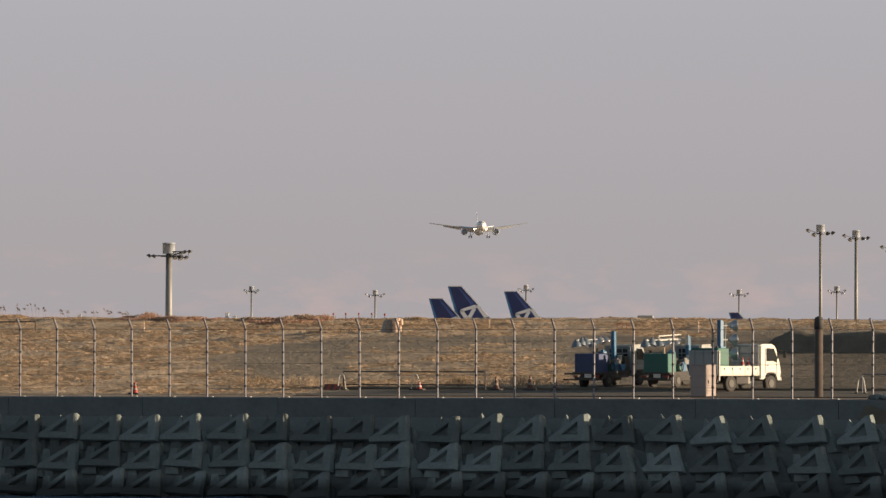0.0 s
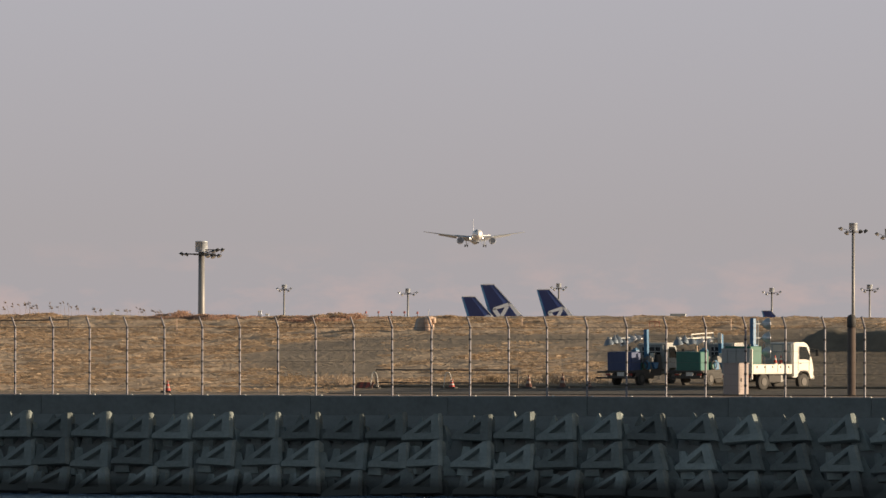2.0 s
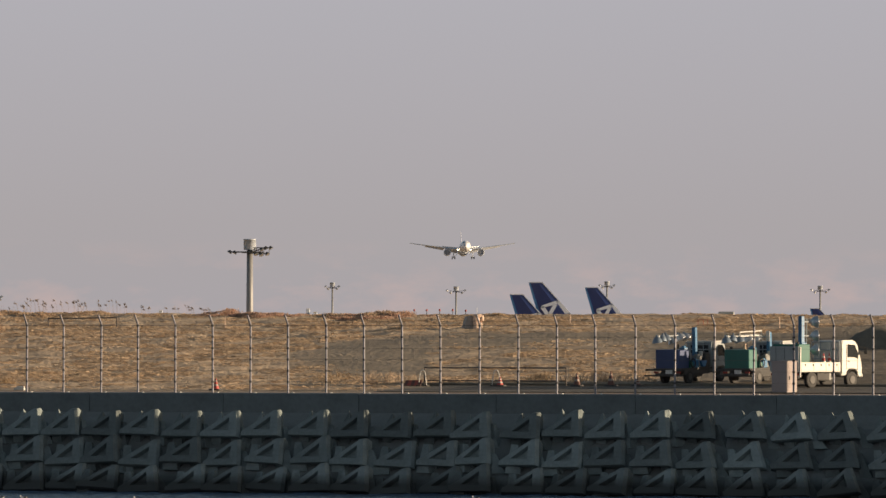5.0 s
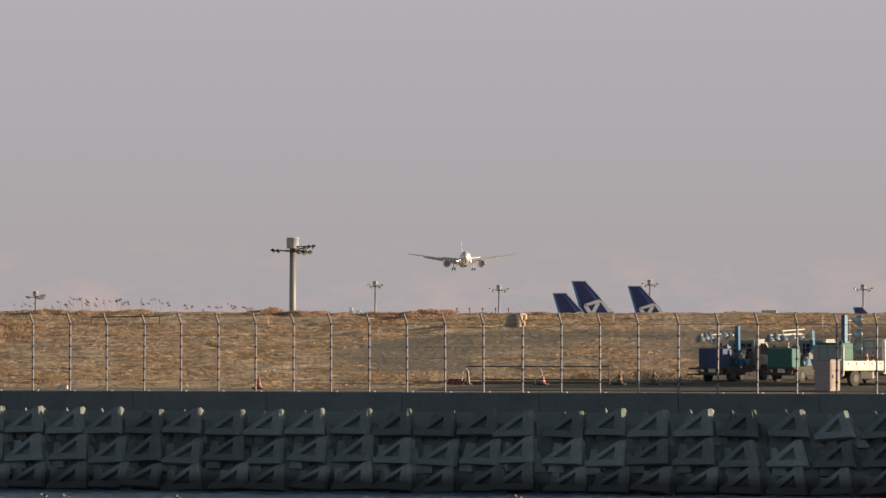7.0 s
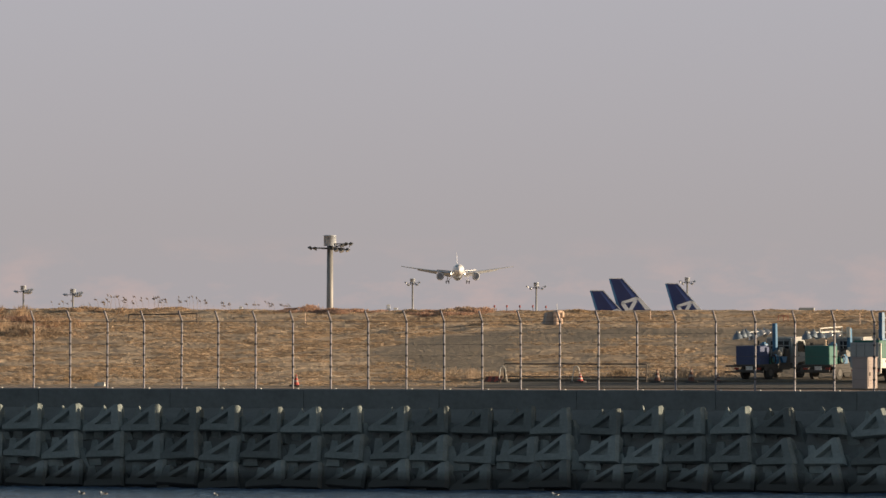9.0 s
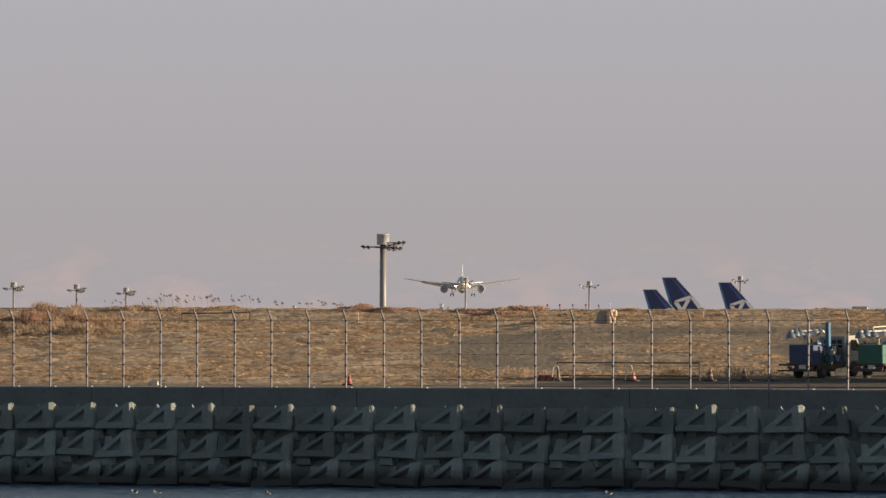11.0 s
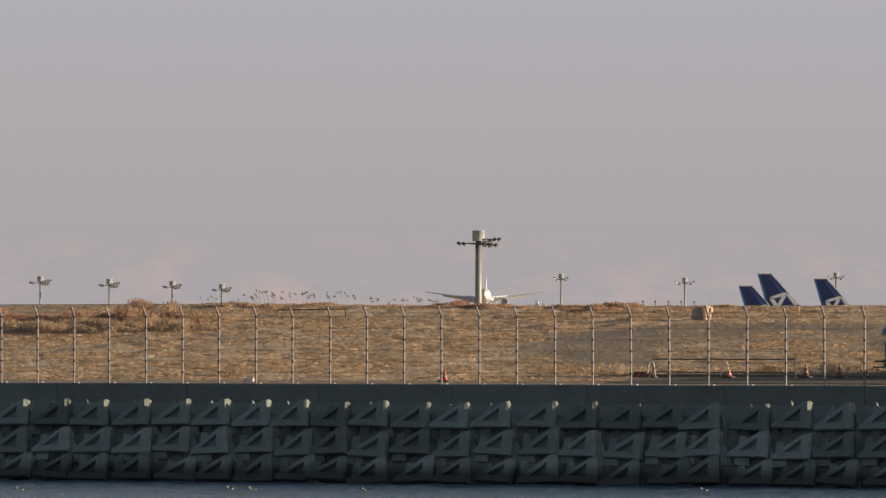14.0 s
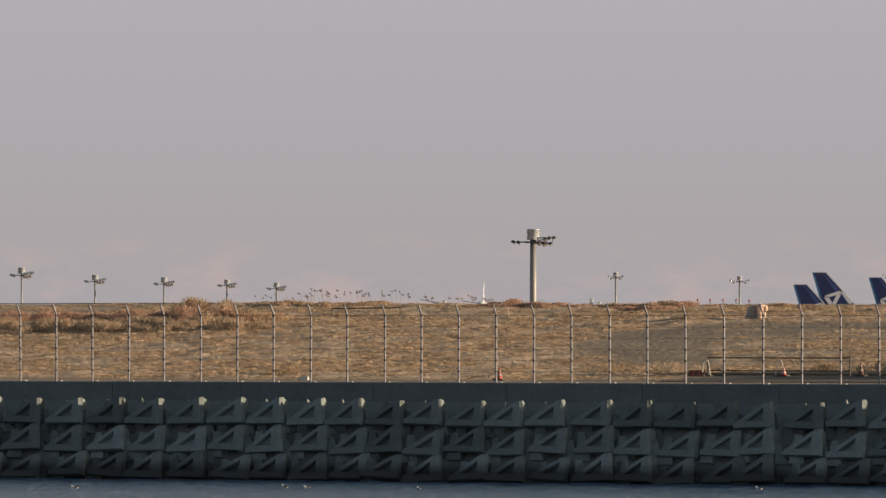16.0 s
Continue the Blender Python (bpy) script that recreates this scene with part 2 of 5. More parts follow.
# ---- mesh helpers ----
def box(bm, size, m=None, bevel=0.0):
    made = bmesh.ops.create_cube(bm, size=1.0)["verts"]
    bmesh.ops.scale(bm, vec=size, verts=made)
    if bevel:
        edges = list({e for v in made for e in v.link_edges})
        made = bmesh.ops.bevel(bm, geom=edges, offset=bevel, segments=1, affect="EDGES")["verts"]
    if m is not None:
        bmesh.ops.transform(bm, matrix=m, verts=made)
    return made


def rod(bm, a, b, r0, r1=None, sides=10):
    a, b = Vector(a), Vector(b)
    made = bmesh.ops.create_cone(bm, cap_ends=True, segments=sides, radius1=r0, radius2=r0 if r1 is None else r1, depth=(b - a).length)["verts"]
    q = (b - a).to_track_quat("Z", "Y").to_matrix().to_4x4()
    bmesh.ops.transform(bm, matrix=Matrix.Translation((a + b) / 2) @ q, verts=made)
    return made


def lathe(bm, stations, sides=24, axis="Y"):
    """Rings (place along the axis, radius, shift up) joined into a skin, closed at both ends."""
    rings = []
    for p, r, up in stations:
        ring = []
        for i in range(sides):
            a = 2 * math.pi * i / sides
            c, d = r * math.cos(a), r * math.sin(a)
            ring.append(bm.verts.new((c, p, d + up) if axis == "Y" else (c, d, p)))
        rings.append(ring)
    for r0, r1 in zip(rings, rings[1:]):
        for i in range(sides):
            bm.faces.new((r0[i], r0[(i + 1) % sides], r1[(i + 1) % sides], r1[i]))
    bm.faces.new(rings[0])
    bm.faces.new(rings[-1])
    bmesh.ops.recalc_face_normals(bm, faces=bm.faces)


def slab(bm, outline, vec):
    """A flat outline given depth by vec."""
    vec = Vector(vec)
    a = [bm.verts.new(p) for p in outline]
    b = [bm.verts.new(Vector(p) + vec) for p in outline]
    bm.faces.new(a)
    bm.faces.new(list(reversed(b)))
    for i in range(len(a)):
        j = (i + 1) % len(a)
        bm.faces.new((a[j], a[i], b[i], b[j]))
    bmesh.ops.recalc_face_normals(bm, faces=bm.faces)


def mesh_of(name, bm, mat, smooth=False):
    me = bpy.data.meshes.new(name)
    if smooth:
        for f in bm.faces:
            f.smooth = len(f.verts) < 6
    bm.to_mesh(me)
    bm.free()
    me.materials.append(mat)
    return me


def part(name, bm, mat, parent=None, label="", smooth=False):
    ob = new(name, mesh_of(name, bm, mat, smooth))
    if parent is not None:
        ob.parent = parent
    if label:
        ob["label"] = label
    return ob


def thing(name, label, category, m, group="", kind=""):
    ob = new(name)
    ob.empty_display_size = 0.3
    ob.matrix_world = m
    return tagged(ob, label, category, group, kind)


# ---- ground, water, seawall ----
def ground_material():
    m = bpy.data.materials.new("dry_grass_ground")
    m.use_nodes = True
    t = m.node_tree
    b = t.nodes["Principled BSDF"]
    b.inputs["Roughness"].default_value = 0.95
    co = t.nodes.new("ShaderNodeTexCoord")
    n1 = node(t, "ShaderNodeTexNoise", Scale=0.9, Detail=7.0, Roughness=0.7)
    t.links.new(co.outputs["Object"], n1.inputs["Vector"])
    # long drifts of flattened and standing grass over the fine grain
    mp = t.nodes.new("ShaderNodeMapping")
    mp.inputs["Scale"].default_value = (0.55, 0.13, 1.0)
    t.links.new(co.outputs["Object"], mp.inputs[0])
    n2 = node(t, "ShaderNodeTexNoise", Scale=1.0, Detail=4.0, Roughness=0.6)
    t.links.new(mp.outputs[0], n2.inputs["Vector"])
    both = t.nodes.new("ShaderNodeMixRGB")
    both.inputs[0].default_value = 0.5
    t.links.new(n1.outputs["Fac"], both.inputs[1])
    t.links.new(n2.outputs["Fac"], both.inputs[2])
    straw = t.nodes.new("ShaderNodeValToRGB")
    straw.color_ramp.elements[0].position, straw.color_ramp.elements[0].color = 0.38, (0.33, 0.245, 0.168, 1)
    straw.color_ramp.elements[1].position, straw.color_ramp.elements[1].color = 0.60, (0.60, 0.455, 0.312, 1)
    t.links.new(both.outputs[0], straw.inputs[0])
    soil = t.nodes.new("ShaderNodeValToRGB")
    soil.color_ramp.elements[0].position, soil.color_ramp.elements[0].color = 0.36, (0.185, 0.150, 0.108, 1)
    soil.color_ramp.elements[1].position, soil.color_ramp.elements[1].color = 0.62, (0.30, 0.245, 0.180, 1)
    t.links.new(both.outputs[0], soil.inputs[0])
    at = t.nodes.new("ShaderNodeAttribute")
    at.attribute_name = "bare_soil"
    mx = t.nodes.new("ShaderNodeMixRGB")
    mx.use_clamp = True
    cp = t.nodes.new("ShaderNodeClamp")
    t.links.new(at.outputs["Fac"], cp.inputs[0])
    t.links.new(cp.outputs[0], mx.inputs[0])
    t.links.new(straw.outputs[0], mx.inputs[1])
    t.links.new(soil.outputs[0], mx.inputs[2])
    # a second soil tone, darker than the trodden soil, where bare_soil passes 1
    dk = t.nodes.new("ShaderNodeMapRange")
    dk.inputs["From Min"].default_value, dk.inputs["From Max"].default_value = 1.0, 1.8
    t.links.new(at.outputs["Fac"], dk.inputs["Value"])
    dark_soil = t.nodes.new("ShaderNodeValToRGB")
    dark_soil.color_ramp.elements[0].position, dark_soil.color_ramp.elements[0].color = 0.35, (0.06, 0.05, 0.037, 1)
    dark_soil.color_ramp.elements[1].position, dark_soil.color_ramp.elements[1].color = 0.68, (0.17, 0.14, 0.10, 1)
    t.links.new(n1.outputs["Fac"], dark_soil.inputs[0])
    mx2 = t.nodes.new("ShaderNodeMixRGB")
    t.links.new(dk.outputs[0], mx2.inputs[0])
    t.links.new(mx.outputs[0], mx2.inputs[1])
    t.links.new(dark_soil.outputs[0], mx2.inputs[2])
    mx = mx2
    t.links.new(mx.outputs[0], b.inputs["Base Color"])
    bn = node(t, "ShaderNodeTexNoise", Scale=3.0, Detail=6.0)
    t.links.new(co.outputs["Object"], bn.inputs["Vector"])
    bp = node(t, "ShaderNodeBump", Strength=1.0, Distance=0.26)
    t.links.new(bn.outputs["Fac"], bp.inputs["Height"])
    t.links.new(bp.outputs[0], b.inputs["Normal"])
    return m


def build_ground():
    ss = [-2600, -1500, -800, -400, -200, -120, -85] + [-70 + 0.33 * i for i in range(366)] + [60, 80, 120, 200, 400, 800, 1500, 2600]
    ns = [0.1 + 0.42 * i for i in range(250)] + [106, 112, 120, 130, 145, 160, 180, 210, 250, 320, 450, 650, 900, 1300, 1800, 2300, 2600, 2750, 2850, 2950, 3050, 3150, 3300, 3500, 4000, 4800, 6500]
    verts, faces, soil = [], [], []
    for n in ns:
        for s in ss:
            p = shore(s, n)
            p.z = ground_z(p.x, p.y)
            verts.append(p)
            soil.append(bare(s, n) if -70 < s < 52 and n < 105 else 0.3)
    w = len(ss)
    for j in range(len(ns) - 1):
        for i in range(w - 1):
            a = j * w + i
            faces.append((a, a + 1, a + w + 1, a + w))
    me = bpy.data.meshes.new("ground")
    me.from_pydata(verts, [], faces)
    me.attributes.new("bare_soil", "FLOAT", "POINT").data.foreach_set("value", soil)
    for p in me.polygons:
        p.use_smooth = True
    me.materials.append(ground_material())
    return tagged(new("ground", me), "dry straw-coloured grass slope with bare dirt track", "ground", kind="structure")


build_ground()


def water_material():
    m = bpy.data.materials.new("sea_water")
    m.use_nodes = True
    t = m.node_tree
    b = t.nodes["Principled BSDF"]
    b.inputs["Base Color"].default_value = (0.06, 0.11, 0.19, 1)
    b.inputs["Roughness"].default_value = 0.22
    b.inputs["IOR"].default_value = 1.33
    co = t.nodes.new("ShaderNodeTexCoord")
    mp = t.nodes.new("ShaderNodeMapping")
    mp.inputs["Scale"].default_value = (1.0, 0.45, 1.0)
    t.links.new(co.outputs["Object"], mp.inputs[0])
    n1 = node(t, "ShaderNodeTexNoise", Scale=1.6, Detail=5.0, Roughness=0.6)
    t.links.new(mp.outputs[0], n1.inputs["Vector"])
    bp = node(t, "ShaderNodeBump", Strength=1.0, Distance=0.35)
    t.links.new(n1.outputs["Fac"], bp.inputs["Height"])
    t.links.new(bp.outputs[0], b.inputs["Normal"])
    return m


def build_water():
    ss = [-2600, -1200, -500, -200, -110] + [-72 + 0.35 * i for i in range(330)] + [60, 110, 250, 600, 1300, 2600]
    ns = [0.5, -3.0] + [-5.0 - 0.3 * i for i in range(110)] + [-42, -60, -100, -200, -350, -700, -1500, -3000]
    verts, faces = [], []
    for n in ns:
        for s in ss:
            w = 0.0
            if -73 < s < 44 and -38 < n < -4.5:
                w = 0.075 * noise.noise((s * 0.55, n * 0.9, 0)) + 0.05 * noise.noise((s * 1.3, n * 1.6, 4)) + 0.02 * noise.noise((s * 2.9, n * 2.9, 8))
            verts.append(shore(s, n, 0.1 + w))
    k = len(ss)
    for j in range(len(ns) - 1):
        for i in range(k - 1):
            a = j * k + i
            faces.append((a, a + k, a + k + 1, a + 1))
    me = bpy.data.meshes.new("water")
    me.from_pydata(verts, [], faces)
    me.materials.append(water_material())
    for q in me.polygons:
        q.use_smooth = True
    tagged(new("water", me), "rippled blue-grey sea water below the seawall", "water", kind="structure")


build_water()

# rubble bank under the blocks, from the parapet into the water
bm = bmesh.new()
prof = [(-0.4, 3.6), (-1.5, 3.0), (-5.2, -0.9), (-5.2, -1.6), (0.0, -1.6), (0.0, 3.6)]
slab(bm, [shore(-900, n, z) for n, z in prof], shore(1800, 0) - shore(0, 0))
tagged(part("seawall_bank", bm, M["rubble"]), "dark rubble bank beneath the wave blocks", "bank", kind="structure")


def build_parapet():
    """Cast concrete parapet in lengths with open joints; the fence stands on it."""
    wall = thing("seawall_parapet", "grey cast concrete parapet in jointed lengths, stained", "seawall", pose(*shore(0, 0), 0, 0, TURN), kind="structure")
    length = 6.45
    start = shore_s(492, -0.4)
    bm = bmesh.new()
    slab(bm, [(0.012, -0.42, 3.55), (0.012, -0.40, 4.40), (0.012, -0.36, 4.44), (0.012, 0.12, 4.46), (0.012, 0.12, 3.55)], (length - 0.024, 0, 0))
    me = mesh_of("panel", bm, M["parapet"])
    for i in range(-30, 30):
        s = start + i * length
        if s > shore_s(1505, -0.4):
            break
        ob = new("panel", me)
        ob.parent = wall
        ob.location = (s, 0, random.uniform(-0.012, 0.012))
    return wall


build_parapet()


def end_bank():
    """Loose earth where the parapet ends."""
    bm = bmesh.new()
    s0, grid = shore_s(1530, -0.4), []
    for i in range(60):
        sx = s0 + 0.4 * i - 0.35
        rise = 0.0 if i else -0.5
        ring = []
        for n, z in ((-1.3, 2.4), (-0.9, 3.2), (-0.55, 3.8), (-0.25, 4.25), (0.1, 4.5), (0.6, 4.56), (1.2, 4.4)):
            ring.append(bm.verts.new(shore(sx, n + 0.15 * noise.noise((sx, n * 2, 1)), z + rise + 0.16 * noise.noise((sx * 1.3, n * 2, 5)))))
        grid.append(ring)
    for a, b in zip(grid, grid[1:]):
        for i in range(6):
            bm.faces.new((a[i], b[i], b[i + 1], a[i + 1]))
    bmesh.ops.recalc_face_normals(bm, faces=bm.faces)
    tagged(part("bank_end", bm, M["earth"], smooth=True), "loose dark earth where the parapet ends", "bank", kind="structure")


end_bank()


# ---- wave blocks ----
def inset(poly, by):
    """A convex outline, counter-clockwise, drawn in by so much (or by a list, edge by edge)."""
    k = len(poly)
    by = by if isinstance(by, (list, tuple)) else [by] * k
    lines = []
    for i in range(k):
        a, b = Vector(poly[i]), Vector(poly[(i + 1) % k])
        d = (b - a).normalized()
        lines.append((a + Vector((-d.y, d.x)) * by[i], d))
    out = []
    for i in range(k):
        (p, d), (q, e) = lines[i - 1], lines[i]
        t = ((q.x - p.x) * e.y - (q.y - p.y) * e.x) / (d.x * e.y - d.y * e.x)
        out.append(p + d * t)
    return out


def spur(bm, foot, top, w0, w1, turn):
    """A four-sided limb that tapers to a small flat end."""
    foot, top = Vector(foot), Vector(top)
    rings = []
    for c, w in ((foot, w0), (top, w1)):
        rings.append([bm.verts.new(c + Vector((w * math.cos(turn + a * math.pi / 2), w * math.sin(turn + a * math.pi / 2), 0))) for a in range(4)])
    bm.faces.new(list(reversed(rings[0])))
    bm.faces.new(rings[1])
    for i in range(4):
        bm.faces.new((rings[0][i], rings[0][(i + 1) % 4], rings[1][(i + 1) % 4], rings[1][i]))


def block_mesh(kind, peak=0.0, shear=0.0):
    """A concrete frame round a sunken triangle: upright leg, foot beam and slanting strut, all bevelled, with tapered limbs behind."""
    bm = bmesh.new()
    r = random.Random(kind)
    top = 1.17 + 0.1 * r.random()
    flare = r.uniform(-0.02, 0.10)
    outer = [(-0.97, 0.0), (0.86 + flare, 0.0), (0.85, top), (0.52, top - 0.03), (-0.97, 0.24)]
    mouth = [(-0.38, 0.32), (0.42, 0.32), (0.42, 0.90)]
    o0 = inset(outer, [0.05, 0.12, 0.03, 0.05, 0.06])
    h1 = inset(mouth, 0.06)
    rings = []
    for poly, y, k in ((o0, 0.0, 1.0), (outer, 0.15, 1.0), (outer, 0.85, 0.86)):
        rings.append([bm.verts.new((0.1 + (x - 0.1) * k, y, 0.04 * (y > 0.5) + z * k)) for x, z in poly])
    for a, b in zip(rings, rings[1:]):
        for i in range(5):
            j = (i + 1) % 5
            bm.faces.new((a[i], b[i], b[j], a[j]))
    bm.faces.new(list(reversed(rings[-1])))
    f = rings[0]
    h = [bm.verts.new((x, 0.0, z)) for x, z in mouth]
    g = [bm.verts.new((x, 0.28, z)) for x, z in h1]
    bm.faces.new((f[0], f[1], h[1], h[0]))
    bm.faces.new((f[1], f[2], f[3], h[2], h[1]))
    bm.faces.new((f[3], f[4], f[0], h[0], h[2]))
    for i in range(3):
        j = (i + 1) % 3
        bm.faces.new((h[i], h[j], g[j], g[i]))
    bm.faces.new(g)
    # limbs behind: one stands in the notch over the strut, one leans off the leg, two run down to the bank
    x = -0.30 + r.uniform(-0.12, 0.12)
    if not peak:
        spur(bm, (x - 0.22, 0.60, -0.3), (x - 0.22 + r.uniform(-0.08, 0.08), 0.42, 0.98 + r.uniform(-0.16, 0.06)), 0.50, 0.20, r.uniform(0.3, 1.2))
    spur(bm, (1.04, 0.7, -0.4), (0.86, 0.55, 0.62 + r.uniform(-0.15, 0.1)), 0.40, 0.16, r.uniform(0.2, 1.3))
    if peak:
        spur(bm, (x + 0.1, 0.70, 0.62), (x + 0.13, 0.50, top + peak + r.uniform(-0.12, 0.0)), 0.36, 0.025, r.uniform(0.2, 0.6))
    spur(bm, (-0.5, 1.3, -0.9), (-0.2, 0.5, 0.35), 0.45, 0.3, 0.6)
    spur(bm, (0.7, 1.3, -0.9), (0.5, 0.5, 0.6), 0.45, 0.3, 0.9)
    for v in bm.verts:
        v.co.x += shear * (top - v.co.z)
    bmesh.ops.recalc_face_normals(bm, faces=bm.faces)
    return mesh_of("wave_block", bm, M["block"])


def build_blocks():
    meshes = [block_mesh(k) for k in range(6)]
    crested = [block_mesh(k + 9, 0.02) for k in range(6)]
    # towards the end of the wall the legs splay
    splayed = [block_mesh(k + 20, 0.0, 0.17 + 0.03 * k) for k in range(4)]
    splayed_crested = [block_mesh(k + 30, 0.02, 0.17 + 0.03 * k) for k in range(4)]
    rnd = random.Random(11)
    # tips of the columns of blocks along the shore
    tips = [-735, -660, -588, -511, -439, -369, -296, -223, -153, -78, -11, 57, 127, 203, 272, 345, 425, 498, 573, 651, 715, 803, 877, 952, 1034, 1106,
            1191, 1273, 1356, 1447, 1540, 1622, 1700]
    rows = [(-2.76, 2.56, -5), (-3.78, 1.33, -10), (-4.83, 0.18, -12)]
    for row, (n, z, lean) in enumerate(rows):
        for x0 in tips:
            x = x0 + (0, 1, 3)[row] + (0 if row == 0 else rnd.uniform(-5, 5))
            kinds = (splayed_crested if row == 0 else splayed) if x0 > 1050 + rnd.uniform(-60, 60) else (crested if row == 0 else meshes)
            ob = new("wave_block", kinds[rnd.randrange(len(kinds))])
            side = -4 if x0 > 1230 else 0
            loose = 1 + 0.5 * row
            ob.matrix_world = pose(*shore(shore_s(x, n) - 0.70, n + rnd.uniform(-0.10, 0.10) * loose, z + rnd.uniform(-0.05, 0.05) * loose),
                                   0, 0, TURN + rnd.uniform(-5, 5) * loose) @ pose(0, 0, 0, lean + rnd.uniform(-6, 6) * loose, rnd.uniform(-2, 2) * loose + side * 0.8, 0)
            tagged(ob, "grey concrete wave-breaking block with an open triangle", "concrete block", "wave blocks along the seawall")


build_blocks()


# ---- fence ----
def build_fence():
    fence = thing("perimeter_fence", "galvanised steel perimeter fence with bent arms and wire strands", "fence", pose(*shore(0, 0), 0, 0, TURN))
    bm = bmesh.new()
    rod(bm, (0, 0, 4.44), (0, 0, 7.50), 0.046, sides=10)
    rod(bm, (0, 0, 7.48), (-0.06, -0.27, 7.94), 0.045, sides=10)
    post = mesh_of("post", bm, M["steel"])
    bm = bmesh.new()
    rod(bm, (0, 0, -0.045), (0, 0, 0.045), 0.058, sides=10)
    band = mesh_of("band", bm, M["band"])
    bm = bmesh.new()
    lathe(bm, [(0, 0.06, 0), (0.035, 0.05, 0), (0.05, 0.02, 0)], 8, "Z")
    cap = mesh_of("base_cap", bm, M["cap"])
    step = 1.806
    s0 = shore_s(503, 0)
    lo, hi = -40, 24
    levels = [4.95, 5.45, 5.95, 6.45, 6.95, 7.46]
    for i in range(lo, hi):
        s = s0 + i * step
        if s > shore_s(1650, 0) or s < -70:
            continue
        p = new("post", post)
        p.parent = fence
        p.location = (s, -0.1, 0)
        p.rotation_euler = (0, random.uniform(-0.006, 0.006), 0)
        for z in levels:
            b = new("band", band)
            b.parent = p
            b.location = (0, 0, z)
        c = new("base_cap", cap)
        c.parent = fence
        c.location = (s + 0.29, -0.2, 4.45)
    for z in levels:
        bm = bmesh.new()
        r = 0.009 if z > 7.4 else 0.004
        rod(bm, (s0 + lo * step, -0.1, z), (shore_s(1650, 0), -0.1, z), r, sides=5)
        w = part("wire", bm, M["wire"], fence)
    for k in range(2):
        bm = bmesh.new()
        rod(bm, (s0 + lo * step, -0.16 - 0.13 * k, 7.66 + 0.24 * k), (shore_s(1650, 0), -0.16 - 0.13 * k, 7.66 + 0.24 * k), 0.004, sides=5)
        part("barbed_wire", bm, M["wire"], fence)
    return fence


build_fence()


# ---- floodlight masts ----
def flood_mast(x0, y_top, d, px_drum, ring_px, pole_px, arrangement, label):
    """Mast with a lowering drum and a ring of floodlights; y_top is the drum's top."""
    k = d / F
    top = far(x0, y_top, d)
    gz = ground_z(top.x, top.y)
    mast = thing("floodlight_mast", label, "floodlight mast", pose(top.x, top.y, gz, 0, 0, 0), "apron floodlight masts")
    h = top.z - gz
    rd = px_drum * k / 2
    hd = rd * 1.75
    rp = pole_px * k / 2
    bm = bmesh.new()
    lathe(bm, [(0, rp * 1.15, 0), (h * 0.5, rp * 1.05, 0), (h - hd * 0.9, rp * 0.92, 0)], 16, "Z")
    part("pole", bm, M["mast"], mast, smooth=True)
    bm = bmesh.new()
    lathe(bm, [(h - hd, rd * 0.96, 0), (h - hd * 0.97, rd, 0), (h - 0.08 * hd, rd, 0), (h - 0.08 * hd, rd * 1.04, 0), (h - 0.03 * hd, rd * 1.04, 0), (h, rd * 0.9, 0)], 20, "Z")
    part("drum", bm, M["drum"], mast, smooth=True)
    zr = h - hd * 1.22
    bm = bmesh.new()
    rr = rd * 1.3
    lathe(bm, [(zr - 0.08 * hd, rr, 0), (zr + 0.06 * hd, rr, 0)], 16, "Z")
    part("ring_platform", bm, M["lamp_dark"], mast)
    wl = ring_px * k / 2
    if pole_px > 7:
        # long service beams of the big lowering ring
        bm = bmesh.new()
        for xa, xb, ya, zz in ((-1.0, 0.75, -0.35, 0.0), (0.2, 1.05, -0.5, 0.40), (0.2, 0.95, -0.7, -0.16), (-0.8, 0.6, 0.35, 0.04)):
            rod(bm, (xa * wl, ya * wl, zr + zz * hd), (xb * wl, ya * wl, zr + zz * hd), 0.085 * rd, sides=6)
        for xa in (0.35, 0.7, 1.0):
            rod(bm, (xa * wl, -0.5 * wl, zr), (xa * wl, -0.5 * wl, zr + 0.42 * hd), 0.05 * rd, sides=6)
        for ya in (-0.35, 0.35):
            rod(bm, (0, 0, zr), (0, ya * wl, zr), 0.07 * rd, sides=6)
        part("service_beams", bm, M["lamp_dark"], mast)
    for ax, ay, dz in arrangement:
        bm = bmesh.new()
        tip = Vector((ax * wl, ay * wl, zr + dz * hd))
        rod(bm, (0, 0, zr), (tip.x * 0.92, tip.y * 0.92, tip.z), 0.06 * rd, sides=6)
        arm = part("lamp_arm", bm, M["lamp_dark"], mast)
        bm = bmesh.new()
        tilt = look((0, 0, 0), (ax, ay, -1.5)) @ Matrix.Scale(1.7 if pole_px < 7 else 1.15, 4)
        mm = Matrix.Translation(tip) @ tilt
        rod(bm, (0, 0, -0.17 * rd), (0, 0, 0.2 * rd), 0.36 * rd, 0.16 * rd, 10)
        bmesh.ops.transform(bm, matrix=mm, verts=bm.verts)
        # distant housings take bright metal in place of their sunlit glint
        lamp = part("floodlight", bm, M["lamp_dark"] if pole_px > 4 else M["silver"], arm)
        bm = bmesh.new()
        rod(bm, (0, 0, -0.18 * rd), (0, 0, -0.21 * rd), 0.33 * rd, 0.33 * rd, 10)
        bmesh.ops.transform(bm, matrix=mm, verts=bm.verts)
        part("lamp_front", bm, M["lamp_glass"], arm)
    return mast


